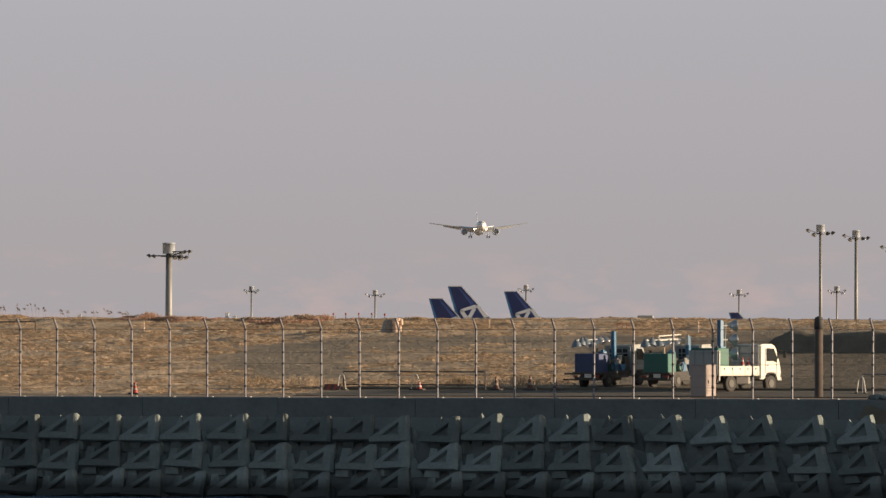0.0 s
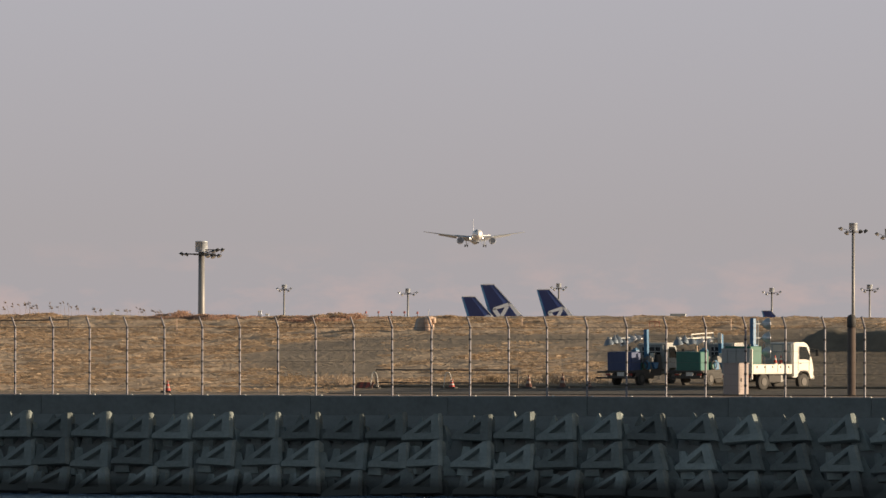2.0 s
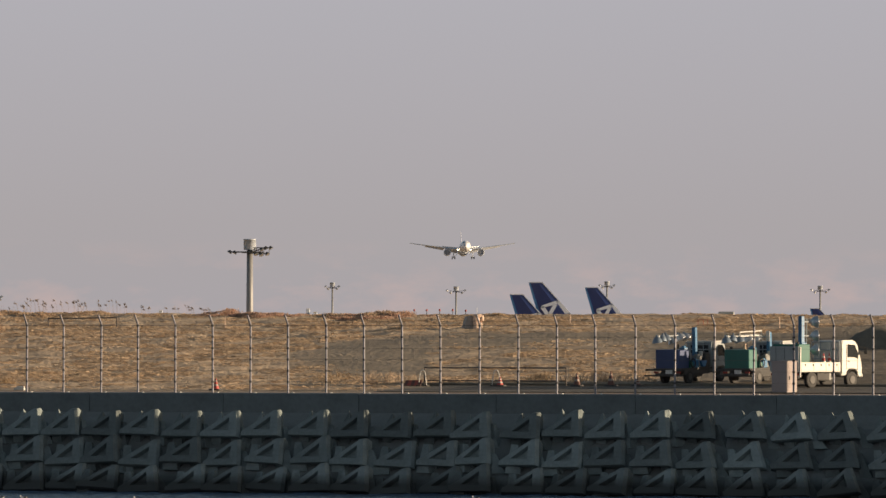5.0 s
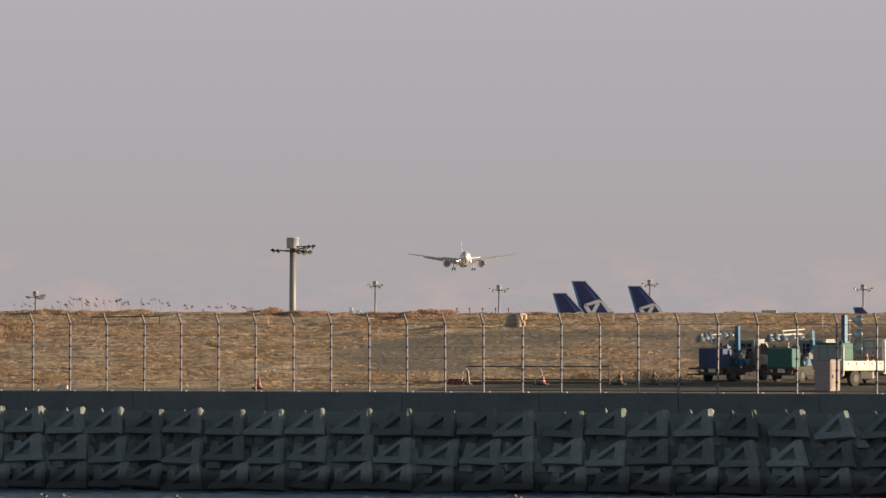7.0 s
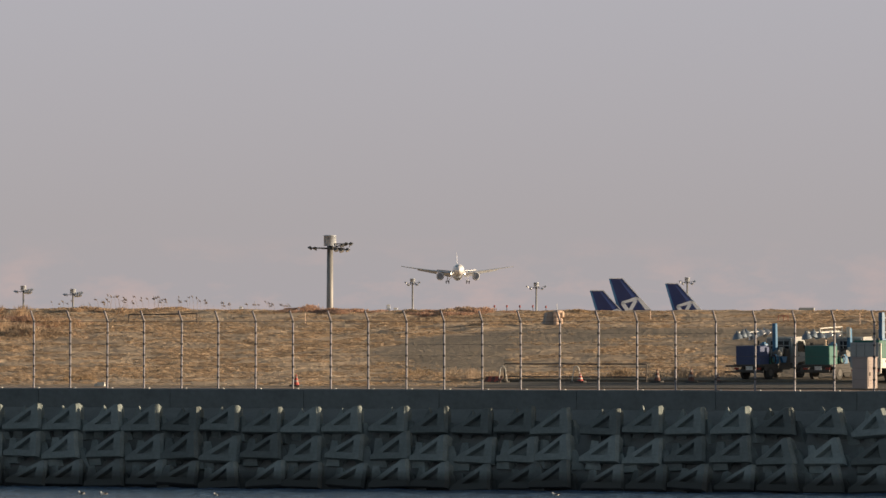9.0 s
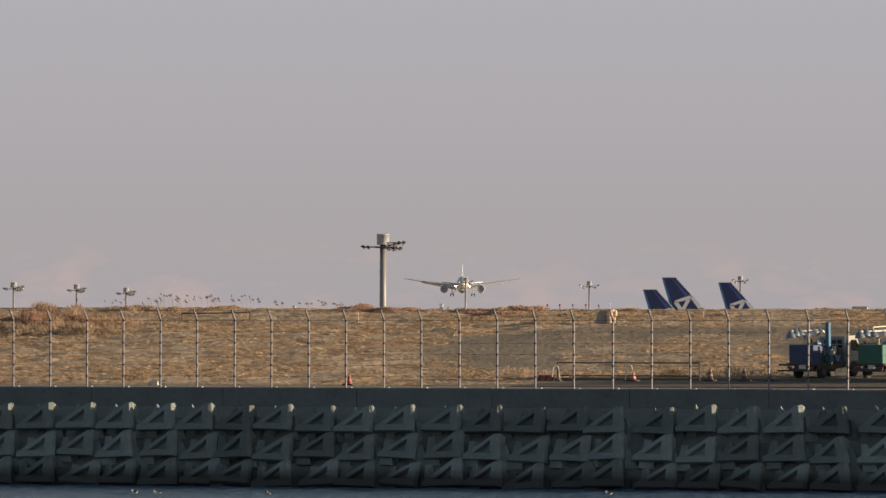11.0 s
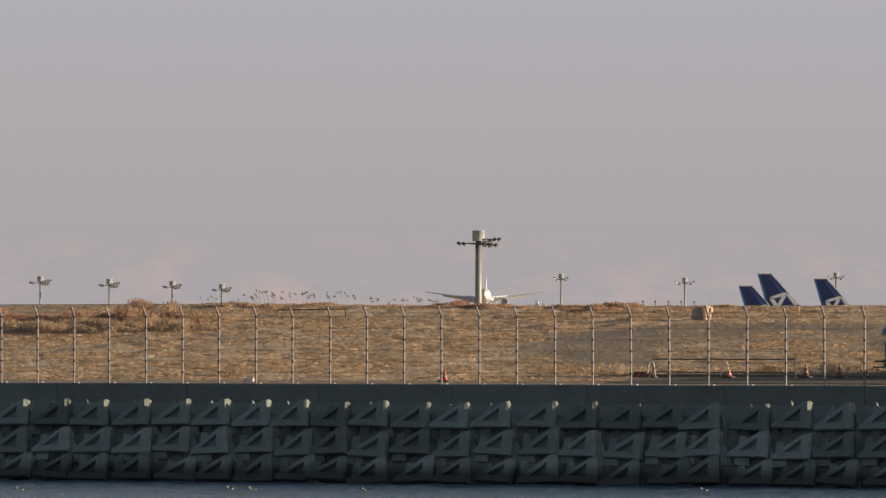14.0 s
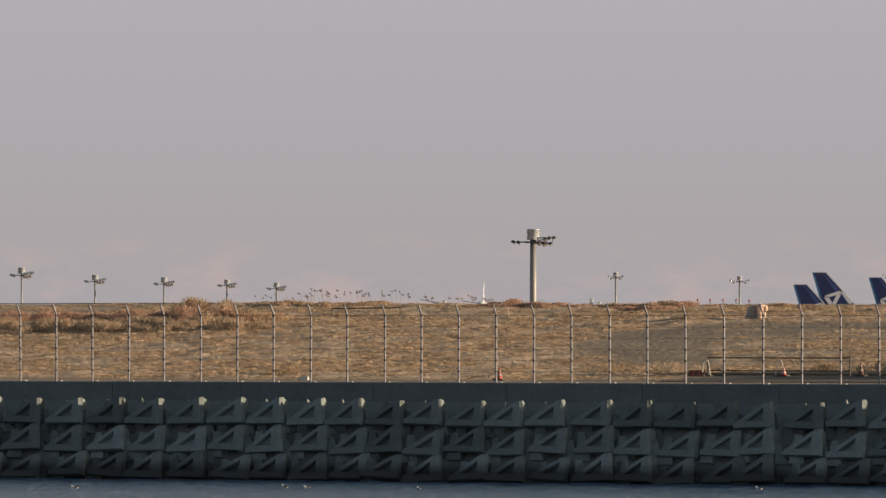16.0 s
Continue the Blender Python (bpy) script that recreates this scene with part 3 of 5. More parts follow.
ARM_A = [(-1, -0.1, 0.05), (-0.75, -0.2, 0.0), (1.05, -0.2, 0.42), (0.8, 0.3, 0.42), (0.62, -0.5, 0.3), (0.9, -0.6, -0.12), (0.6, -0.7, -0.2), (0.35, -0.8, -0.12)]
ARM_B = [(-1, -0.3, 0.45), (-0.55, -0.7, -0.1), (0.6, 0.5, 0.1), (1, 0.2, 0.15)]
ARM_C = [(-1, -0.2, 0.3), (-0.62, -0.5, -0.15), (1, -0.2, 0.35), (0.66, -0.5, -0.15)]
flood_mast(298.6, 430, 985, 22, 70, 11.5, ARM_A, "thick grey steel floodlight mast with drum head and lamp ring")
flood_mast(1452, 398, 1360, 15, 44, 5.6, ARM_B, "tall slim grey floodlight mast with drum head")
flood_mast(1515, 408, 1460, 14, 42, 6, ARM_B, "tall slim grey floodlight mast with drum head")
flood_mast(1582, 428, 1500, 14, 42, 6, ARM_B, "tall slim grey floodlight mast with drum head")
for x0, yt, dr, rg in ((445, 507, 9, 23), (664, 514, 9, 31), (931, 505, 9, 25), (1308, 513, 9, 30), (1481, 507, 10, 28),
                       (-611, 498, 13, 36), (-480, 511, 11, 34), (-357, 515.5, 11, 32), (-245, 519.5, 10, 29), (-157, 525, 10, 30)):
    flood_mast(x0, yt, 1.7 / dr * F, dr, rg, 3.2, ARM_C if x0 > 0 else ARM_A, "distant pale floodlight mast with drum head on the apron")


# ---- aircraft ----
def airliner(name, label, livery_fin, livery_body, flying, size=1.0):
    """A twin-engined wide-body; its nose is the origin and it points along -y."""
    plane = new(name)
    tagged(plane, label, "airliner")
    S = size

    def sc(bm):
        if S != 1.0:
            bmesh.ops.scale(bm, vec=(S, S, S), verts=bm.verts)
        return bm

    bm = bmesh.new()
    st = [(0, 0.15, -0.7), (0.6, 0.95, -0.6), (1.6, 1.65, -0.4), (3.2, 2.35, -0.2), (5.5, 2.85, -0.05), (8, 3.1, 0), (42, 3.1, 0), (48, 2.7, 0.35), (54, 1.9, 1.0), (60, 0.95, 1.7), (63, 0.3, 2.0)]
    lathe(bm, st, 28)
    body = part("fuselage", sc(bm), livery_body, plane, smooth=True)
    for x in (-0.95, -0.32, 0.32, 0.95):
        bm = bmesh.new()
        box(bm, (0.66, 0.5, 0.7), pose(x * 1.25, 2.5 + abs(x) * 0.5, 1.55 - abs(x) * 0.12, -35, 0, 0), 0.05)
        part("cockpit_window", sc(bm), M["glass"], body, "dark cockpit glazing")
    bm = bmesh.new()
    lathe(bm, [(18, 1.2, -2.6), (22, 2.6, -1.5), (34, 2.6, -1.5), (39, 1.2, -2.6)], 16)
    part("belly_fairing", sc(bm), M["grey"], plane, smooth=True)
    for side in (-1, 1):
        bm = bmesh.new()
        # root, kink and tip sections: span, leading edge, chord, thickness, height
        secs = [(2.2, 19.5, 12.5, 1.8, -1.1), (10.0, 26.0, 7.6, 1.1, 0.2), (30.4, 41.2, 2.0, 0.35, 4.1)]
        prev = None
        for sp, le, ch, th, z in secs:
            ring = [bm.verts.new((side * sp, le, z)), bm.verts.new((side * sp, le + ch * 0.3, z + th * 0.55)), bm.verts.new((side * sp, le + ch, z + 0.02)), bm.verts.new((side * sp, le + ch * 0.3, z - th * 0.45))]
            if prev:
                for i in range(4):
                    bm.faces.new((prev[i], prev[(i + 1) % 4], ring[(i + 1) % 4], ring[i]))
            else:
                bm.faces.new(ring)
            prev = ring
        bm.faces.new(prev)
        bmesh.ops.recalc_face_normals(bm, faces=bm.faces)
        wing = part("wing", sc(bm), M["grey"], plane)
        # lowered flaps
        if flying:
            bm = bmesh.new()
            slab(bm, [(side * 3.4, 31.6, -1.0), (side * 9.6, 33.2, 0.2), (side * 9.6, 35.4, -1.0), (side * 3.4, 34.2, -2.3)], (0, 0, 0.3))
            part("inner_flap", sc(bm), M["grey"], wing)
            bm = bmesh.new()
            slab(bm, [(side * 11.0, 33.9, 0.6), (side * 21.5, 38.7, 2.6), (side * 21.5, 40.2, 1.8), (side * 11.0, 36.1, -0.5)], (0, 0, 0.25))
            part("outer_flap", sc(bm), M["grey"], wing)
        bm = bmesh.new()
        lathe(bm, [(19.0, 1.6, 0), (18.7, 1.85, 0), (19.4, 2.05, 0), (22.5, 2.05, 0), (25.2, 1.4, 0), (26.6, 0.7, 0)], 22)
        bmesh.ops.translate(bm, vec=(side * 9.6, 0, -2.7), verts=bm.verts)
        eng = part("engine", sc(bm), M["grey"], plane, smooth=True)
        bm = bmesh.new()
        rod(bm, (side * 9.6, 18.95, -2.7), (side * 9.6, 18.9, -2.7), 1.5, 1.5, 20)
        part("fan", sc(bm), M["fan"], eng, "dark engine fan")
        bm = bmesh.new()
        slab(bm, [(side * 9.6 - 0.2, 20.4, -1.0), (side * 9.6 - 0.2, 26.5, -1.5), (side * 9.6 - 0.2, 29.0, -0.6), (side * 9.6 - 0.2, 26.6, 0.0)], (0.4, 0, 0))
        part("pylon", sc(bm), M["grey"], eng)
        bm = bmesh.new()
        slab(bm, [(side * 1.0, 53.0, 2.0), (side * 10.7, 60.6, 3.4), (side * 10.7, 63.0, 3.4), (side * 1.0, 60.0, 2.0)], (0, 0, 0.35))
        part("tailplane", sc(bm), M["grey"], plane)
        bm = bmesh.new()
        rod(bm, (side * 5.5, 31.2, -1.3), (side * 5.5, 31.2, -5.0), 0.22, sides=8)
        rod(bm, (side * 5.5, 31.2, -4.9), (side * 3.0, 30.6, -2.2), 0.12, sides=6)
        gear = part("main_gear", sc(bm), M["grey"], plane)
        for dy in (-1.5, 0, 1.5):
            for dx in (-0.7, 0.7):
                bm = bmesh.new()
                rod(bm, (side * 5.5 + dx - 0.25, 31.2 + dy, -5.1), (side * 5.5 + dx + 0.25, 31.2 + dy, -5.1), 0.66, 0.66, 14)
                part("tyre", sc(bm), M["black"], gear)
        if flying:
            bm = bmesh.new()
            bmesh.ops.create_icosphere(bm, subdivisions=2, radius=0.38, matrix=Matrix.Translation((side * 3.7, 19.6, -1.35)))
            part("landing_light", sc(bm), M["landing_light"], wing, "bright landing light")
    bm = bmesh.new()
    rod(bm, (0, 5.5, -2.2), (0, 5.3, -4.9), 0.2, sides=8)
    for dx in (-0.75, 0.75):
        box(bm, (0.08, 1.8, 0.9), pose(dx, 5.6, -3.1), 0.02)
    gear = part("nose_gear", sc(bm), M["grey"], plane)
    for dx in (-0.4, 0.4):
        bm = bmesh.new()
        rod(bm, (dx - 0.2, 5.3, -5.0), (dx + 0.2, 5.3, -5.0), 0.54, 0.54, 12)
        part("tyre", sc(bm), M["black"], gear)
    # fin: trailing edge at the tip lies furthest aft
    tip, root = 12.8, 2.4
    te = lambda z: 63.0 - 0.29 * (tip - z)
    le = lambda z: 59.6 - 0.915 * (tip - z)
    bm = bmesh.new()
    secs = [(root, 0.42), (tip, 0.14)]
    prev = None
    for z, half in secs:
        c = te(z) - le(z)
        ring = [bm.verts.new((0, le(z), z)), bm.verts.new((half, le(z) + 0.3 * c, z)), bm.verts.new((0.02, te(z), z)), bm.verts.new((-half, le(z) + 0.3 * c, z))]
        if prev:
            for i in range(4):
                bm.faces.new((prev[i], prev[(i + 1) % 4], ring[(i + 1) % 4], ring[i]))
        else:
            bm.faces.new(ring)
        prev = ring
    bm.faces.new(prev)
    bmesh.ops.recalc_face_normals(bm, faces=bm.faces)
    fin = part("tail_fin", sc(bm), livery_fin, plane)
    if not flying:
        bm = bmesh.new()
        slab(bm, [(-0.16, le(root) - 0.05, root), (-0.16, le(root) + 0.22, root), (-0.16, le(tip) + 0.2, tip + 0.08), (-0.16, le(tip) - 0.05, tip + 0.08)], (0.32, 0, 0))
        slab(bm, [(-0.16, le(tip), tip), (-0.16, te(tip), tip), (-0.16, te(tip), tip + 0.2), (-0.16, le(tip) - 0.1, tip + 0.2)], (0.32, 0, 0))
        part("leading_edge", sc(bm), M["white"], fin, "pale leading edge and tip")
        bm = bmesh.new()
        slab(bm, [(-0.26, te(root) - 0.75, root), (-0.26, te(root) + 0.04, root), (-0.16, te(tip) + 0.04, tip), (-0.16, te(tip) - 0.4, tip)], (0.5, 0, 0))
        part("rudder_stripe", sc(bm), M["sky_blue"], fin, "light blue stripe down the rudder")
        # slanting pale strokes of the airline's mark, set proud of the fin on both sides
        for sx in (-1, 1):
            x = sx * 0.47

            def stroke(pts):
                bm = bmesh.new()
                slab(bm, [(x, y, z) for y, z in pts], (-sx * 0.2, 0, 0))
                part("tail_stroke", sc(bm), M["white"], fin, "slanting white stroke on the fin")
            stroke([(60.1, 6.5), (59.8, 7.2), (56.2, 8.4), (55.7, 7.6)])
            stroke([(56.4, 8.4), (55.3, 8.0), (52.9, 5.3), (54.0, 5.1)])
            stroke([(60.1, 6.6), (59.3, 7.1), (57.7, 4.9), (58.7, 4.6)])
            stroke([(58.3, 5.0), (57.4, 4.8), (56.0, 7.3), (56.9, 7.5)])
    return plane


def park(x0, y_tip, d):
    tip = far(x0, y_tip, d)
    size = (tip.z - ground_z(tip.x, tip.y)) / 18.7
    p = airliner("parked_airliner", "parked airliner with navy tail fin, half hidden behind the rise", M["navy"], M["white"], False, size)
    # nose to the right: the body runs along -x from the nose
    p.matrix_world = pose(tip.x + 63.0 * size, tip.y, ground_z(tip.x, tip.y) + 5.76 * size, 0, 0, 90)
    p["group"] = "parked airliners"
    return p


park(792.5, 506.5, 1755)
park(759, 528, 1150)
park(892, 515.5, 1790)
park(1290, 553, 1560)

landing = airliner("landing_airliner", "white twin-engined airliner landing with wheels and flaps down", M["white"], M["white"], True)


# ---- dry grass, brush and reeds ----
def blades_mesh(name, roots, mat, kind_bare=True):
    """Many small bent blades in one mesh; roots: place, height, width, lean."""
    verts, faces = [], []
    for x, y, z, h, w, lean, a in roots:
        ca, sa = math.cos(a) * w, math.sin(a) * w
        lx, ly = lean * h * math.cos(a + 1.9), lean * h * math.sin(a + 1.9)
        i = len(verts)
        verts += [(x - ca, y - sa, z - 0.03), (x + ca, y + sa, z - 0.03), (x + 0.7 * ca + 0.45 * lx, y + 0.7 * sa + 0.45 * ly, z + 0.62 * h),
                  (x - 0.7 * ca + 0.45 * lx, y - 0.7 * sa + 0.45 * ly, z + 0.62 * h), (x + lx, y + ly, z + h)]
        faces += [(i, i + 1, i + 2, i + 3), (i + 3, i + 2, i + 4)]
    me = bpy.data.meshes.new(name)
    me.from_pydata(verts, [], faces)
    me.materials.append(mat)
    return me


def build_grass():
    rnd = random.Random(5)
    verts, faces = [], []
    for _ in range(135000):
        x0 = rnd.uniform(-690, 1620)
        n = 2.2 + 95 * rnd.random() ** 0.9
        s = shore_s(x0, n)
        cl = noise.noise((s * 0.55, n * 0.33, 1.5)) + 0.5 * noise.noise((s * 0.16, n * 0.1, 4.5)) + 0.45 * noise.noise((s * 0.95, n * 0.9, 2.5))
        if cl < -0.15 or rnd.random() < 1.03 * bare(s, n):
            continue
        p = shore(s, n)
        z = ground_z(p.x, p.y) - 0.02
        big = 0.45 + 1.6 * max(0.0, cl + 0.1)
        for _ in range(3):
            x, y = p.x + rnd.gauss(0, 0.16), p.y + rnd.gauss(0, 0.16)
            h, w, a = rnd.uniform(0.02, 0.06) * big, rnd.uniform(0.06, 0.26), rnd.uniform(-0.6, 0.6)
            ca, sa = math.cos(a) * w, math.sin(a) * w
            lx, ly = rnd.uniform(-0.16, 0.10) * big, rnd.uniform(-0.12, 0.12)
            i = len(verts)
            verts += [(x - ca, y - sa, z), (x + ca, y + sa, z), (x + lx, y + ly, z + h)]
            faces.append((i, i + 1, i + 2))
    me = bpy.data.meshes.new("dry_grass")
    me.from_pydata(verts, [], faces)
    me.materials.append(M["straw"])
    tagged(new("dry_grass", me), "matted dry straw-coloured grass covering the slope", "grass", kind="stuff")


build_grass()


def shrub(x0, n, width, height, mat, label, count, name="shrub", sink=0.0):
    """A leafless bush: twigs spraying from a few stools, so that the outline is uneven."""
    rnd = random.Random(int(x0 * 7 + n * 13))
    s = shore_s(x0, n)
    c = shore(s, n)
    gz = ground_z(c.x, c.y) - sink
    roots = []
    height *= 0.85 if n < 70 else 0.5
    stools = [(rnd.gauss(0, 0.36) * width, rnd.gauss(0, 0.8), rnd.uniform(0.45, 1.0)) for _ in range(max(5, int(width * 4)))]
    for _ in range(count):
        sx, sy, hh = rnd.choice(stools)
        fall = max(0.25, 1 - (2 * abs(sx) / width) ** 2 * 0.6)
        x, y = sx + rnd.gauss(0, 0.22), sy + rnd.gauss(0, 0.25)
        g = ground_z(c.x + x, c.y + y) - gz - sink
        z0 = rnd.random() ** 0.8 * 0.85 * height * hh * fall
        roots.append((x, y, g + z0, min(0.2, height * hh * fall * rnd.uniform(0.08, 0.22)) + 0.04, rnd.uniform(0.008, 0.026), rnd.uniform(0.3, 1.6), rnd.uniform(0, 6.28)))
    ob = new(name, blades_mesh(name, roots, mat))
    ob.matrix_world = pose(c.x, c.y, gz, 0, 0, 0)
    return tagged(ob, label, "shrub", "brush on the crest of the rise")


for x0, n, w, h, mt, lb in (
        (-290, 66, 4.7, 1.75, "gold_brush", "tall golden-brown leafless bush on the slope"), (-262, 63, 2.6, 1.2, "rust_brush", "russet leafless bush on the slope"),
        (-325, 63, 3.0, 1.25, "rust_brush", "russet leafless bush on the slope"), (-215, 65, 3.2, 1.0, "gold_brush", "golden leafless bush on the slope"), (-170, 66, 2.6, 0.6, "gold_brush", "low golden brush on the slope"),
        (262, 86, 2.4, 0.75, "rust_brush", "low russet bush on the crest"), (300, 85, 2.2, 0.55, "rust_brush", "low russet bush on the crest"), (345, 86, 2.2, 0.4, "rust_brush", "low russet bush on the crest"),
        (455, 87, 1.6, 0.62, "gold_brush", "low golden bush on the crest"), (470, 84, 1.4, 0.55, "rust_brush", "russet bush on the crest"), (500, 86, 2.0, 0.55, "rust_brush", "low russet bush on the crest"),
        (540, 87, 2.6, 0.85, "gold_brush", "golden-brown bush on the crest"), (565, 86, 2.0, 0.75, "rust_brush", "low russet bush on the crest"), (520, 83, 2.4, 0.45, "rust_brush", "russet bush on the crest"),
        (735, 88, 1.6, 0.3, "brush", "low brown brush on the crest"), (-110, 86, 3.5, 0.55, "gold_brush", "low golden brush on the crest"), (30, 88, 3.0, 0.3, "gold_brush", "low golden brush on the crest"),
        (540, 15, 3.4, 0.6, "dull_brush", "thin brown weeds beside the dirt track"), (455, 17, 2.4, 0.45, "brush", "thin brown weeds beside the dirt track"),
        (905, 15, 2.4, 0.6, "gold_brush", "thin golden weeds behind the service road"), (965, 15, 2.0, 0.65, "gold_brush", "thin golden weeds behind the service road"), (820, 16, 2.0, 0.45, "brush", "thin brown weeds behind the service road"),
        (-150, 10, 1.2, 0.4, "brush", "small brown weed in the grass")):
    thin = "thin" in lb
    shrub(x0, n, w, h, M[mt], lb, int((150 if thin else 800 + 420 * h) * w + 60))


# a stand of dead grass and brush below the crest: dull stems in front, russet tops behind
for i in range(15):
    shrub(-690 + 34 * i, 57 + 3 * math.sin(i * 1.7), 3.0, 0.85 + 0.12 * math.sin(i * 2.3), M["dull_brush"], "dull brown stand of dead brush on the slope", 2600)
for i in range(11):
    shrub(-690 + 48 * i, 69 + 2 * math.sin(i * 2.1), 4.0, 0.75 + 0.1 * math.sin(i * 1.3), M["rust_brush"], "low russet brush below the crest", 2400)


def reed_clump(x0, n, height, count):
    rnd = random.Random(int(x0 * 3 + 17))
    c = shore(shore_s(x0, n), n)
    gz = ground_z(c.x, c.y)
    clump = thing("reed_clump", "dry reeds with drooping dark plumes on the crest", "reeds", pose(c.x, c.y, gz), "reeds on the crest")
    stems, plumes = bmesh.new(), bmesh.new()
    for _ in range(count):
        x, y, h = rnd.gauss(0, 0.35), rnd.gauss(0, 0.5), height * rnd.uniform(0.55, 1.0)
        lean = rnd.uniform(-0.6, 0.25)
        top = Vector((x + lean * h * 0.6, y, h))
        base = Vector((x, y, ground_z(c.x + x, c.y + y) - gz - 0.05))
        rod(stems, base, top, 0.006, 0.004, 4)
        if rnd.random() < 0.75:
            for _ in range(3):
                tip = top + Vector((rnd.uniform(-0.22, 0.02), rnd.uniform(-0.05, 0.05), rnd.uniform(-0.02, 0.14)))
                for _ in range(3):
                    rod(plumes, top - Vector((0, 0, 0.03)), top + (tip - top) * rnd.uniform(0.4, 1.0) + Vector((rnd.uniform(-0.07, 0.03), 0, rnd.uniform(-0.06, 0.06))), 0.018, 0.004, 4)
    tagged(part("stalk", stems, M["reed"], clump), kind="stuff")
    tagged(part("plume", plumes, M["reed"], clump, "dark feathery plumes"), kind="stuff")
    return clump


for x0, h in ((-128, 0.55), (-105, 0.75), (-88, 0.95), (-70, 0.95), (-50, 0.75), (-28, 0.9), (-12, 0.8), (12, 0.9), (22, 0.75), (58, 0.9), (68, 0.85), (108, 0.65), (120, 0.6), (175, 0.6), (200, 0.55), (218, 0.45), (-140, 0.6), (-180, 0.5)):
    reed_clump(x0, 92, h * 0.9, 4 + int(abs(x0 * 7)) % 4)


# ---- service road and kerb ----
def build_road():
    bm = bmesh.new()
    a = [0.6, 3.0, 6.0, 9.9]
    ss = [shore_s(575, 5) + i * 2.0 for i in range(24)]
    grid = [[bm.verts.new(shore(s + (0.5 * noise.noise((n, 3.3, 0)) if i == 0 else 0), n, 4.5 + 0.022 * n + 0.03)) for n in a] for i, s in enumerate(ss)]
    for r0, r1 in zip(grid, grid[1:]):
        for i in range(3):
            bm.faces.new((r0[i], r1[i], r1[i + 1], r0[i + 1]))
    tagged(part("service_road", bm, M["asphalt"]), "worn dark asphalt service road behind the fence", "road", kind="structure")
    bm = bmesh.new()
    box(bm, (44, 0.18, 0.17), pose(22, 0, 0.03), 0.02)
    k = part("kerb", bm, M["earth"])
    k.matrix_world = pose(*shore(shore_s(575, 10), 10.1, 4.74), 0, 0, TURN)
    tagged(k, "low dark kerb along the service road", "kerb", kind="structure")


build_road()


def earth_berm():
    """A long bank of dark earth with a steep face to the sea and a ragged rim."""
    bm = bmesh.new()
    cols, prof = 120, [(-1.0, -0.5), (-0.75, 0.0), (-0.45, 0.45), (-0.2, 0.80), (0.1, 1.0), (0.9, 1.02), (2.2, 0.8), (4.0, 0.3), (6.0, -0.4)]
    s0, s1 = shore_s(1318, 50), shore_s(1318, 50) + 16.0
    grid = []
    for i in range(cols + 1):
        k = i / cols
        sx = s0 + (s1 - s0) * k
        high = 0.92 * smooth_step(0.0, 0.16, k) * (1 + 0.22 * noise.noise((sx * 0.5, 1.0, 0)) + 0.10 * noise.noise((sx * 2.1, 4.0, 0)))
        ring = []
        for n, h in prof:
            nn = 50 + n + 0.25 * noise.noise((sx * 0.9, n, 7)) * (h > 0)
            q = shore(sx, nn)
            ring.append(bm.verts.new((q.x, q.y, ground_z(q.x, q.y) * 0.3 + 0.7 * 6.45 + (h * high if h > 0 else h) + 0.07 * noise.noise((sx * 1.6, n * 2, 3)) * (h > 0))))
        grid.append(ring)
    for a, b in zip(grid, grid[1:]):
        for i in range(len(prof) - 1):
            bm.faces.new((a[i], b[i], b[i + 1], a[i + 1]))
    bmesh.ops.recalc_face_normals(bm, faces=bm.faces)
    return tagged(part("earth_berm", bm, M["earth"], smooth=True), "long bank of dark bare earth on the slope", "earth bank")


earth_berm()


# ---- lighting trucks ----
def wheel(parent, x, y, r=0.36):
    bm = bmesh.new()
    lathe(bm, [(-0.11, r * 0.86, 0), (-0.09, r, 0), (0.09, r, 0), (0.11, r * 0.86, 0)], 20)
    bmesh.ops.translate(bm, vec=(x, y, r), verts=bm.verts)
    w = part("wheel", bm, M["black"], parent)
    bm = bmesh.new()
    d = -0.06 if y < 0 else 0.06
    lathe(bm, [(-0.10, r * 0.5, 0), (0.0, r * 0.4, 0), (0.10, r * 0.5, 0)], 14)
    bmesh.ops.translate(bm, vec=(x, y + d * 0.6, r), verts=bm.verts)
    part("rim", bm, M["rim"], w, "dusty steel rim")


def bell_lamp(parent, p, aim, r=0.25, mat="silver"):
    """A spun-metal floodlight: bell, neck and rim."""
    bm = bmesh.new()
    lathe(bm, [(0.36, r * 0.16, 0), (0.25, r * 0.22, 0), (0.24, r * 0.40, 0), (0.17, r * 0.66, 0), (0.07, r * 0.88, 0), (-0.03, r * 0.99, 0), (-0.06, r * 1.06, 0), (-0.05, r * 0.92, 0), (0.06, r * 0.75, 0)], 18, "Z")
    bmesh.ops.transform(bm, matrix=Matrix.Translation(p) @ look((0, 0, 0), aim), verts=bm.verts)
    return part("floodlight", bm, M[mat], parent, "spun aluminium bell floodlight" if mat == "silver" else "bell floodlight, blue-grey to stand for shade", smooth=True)


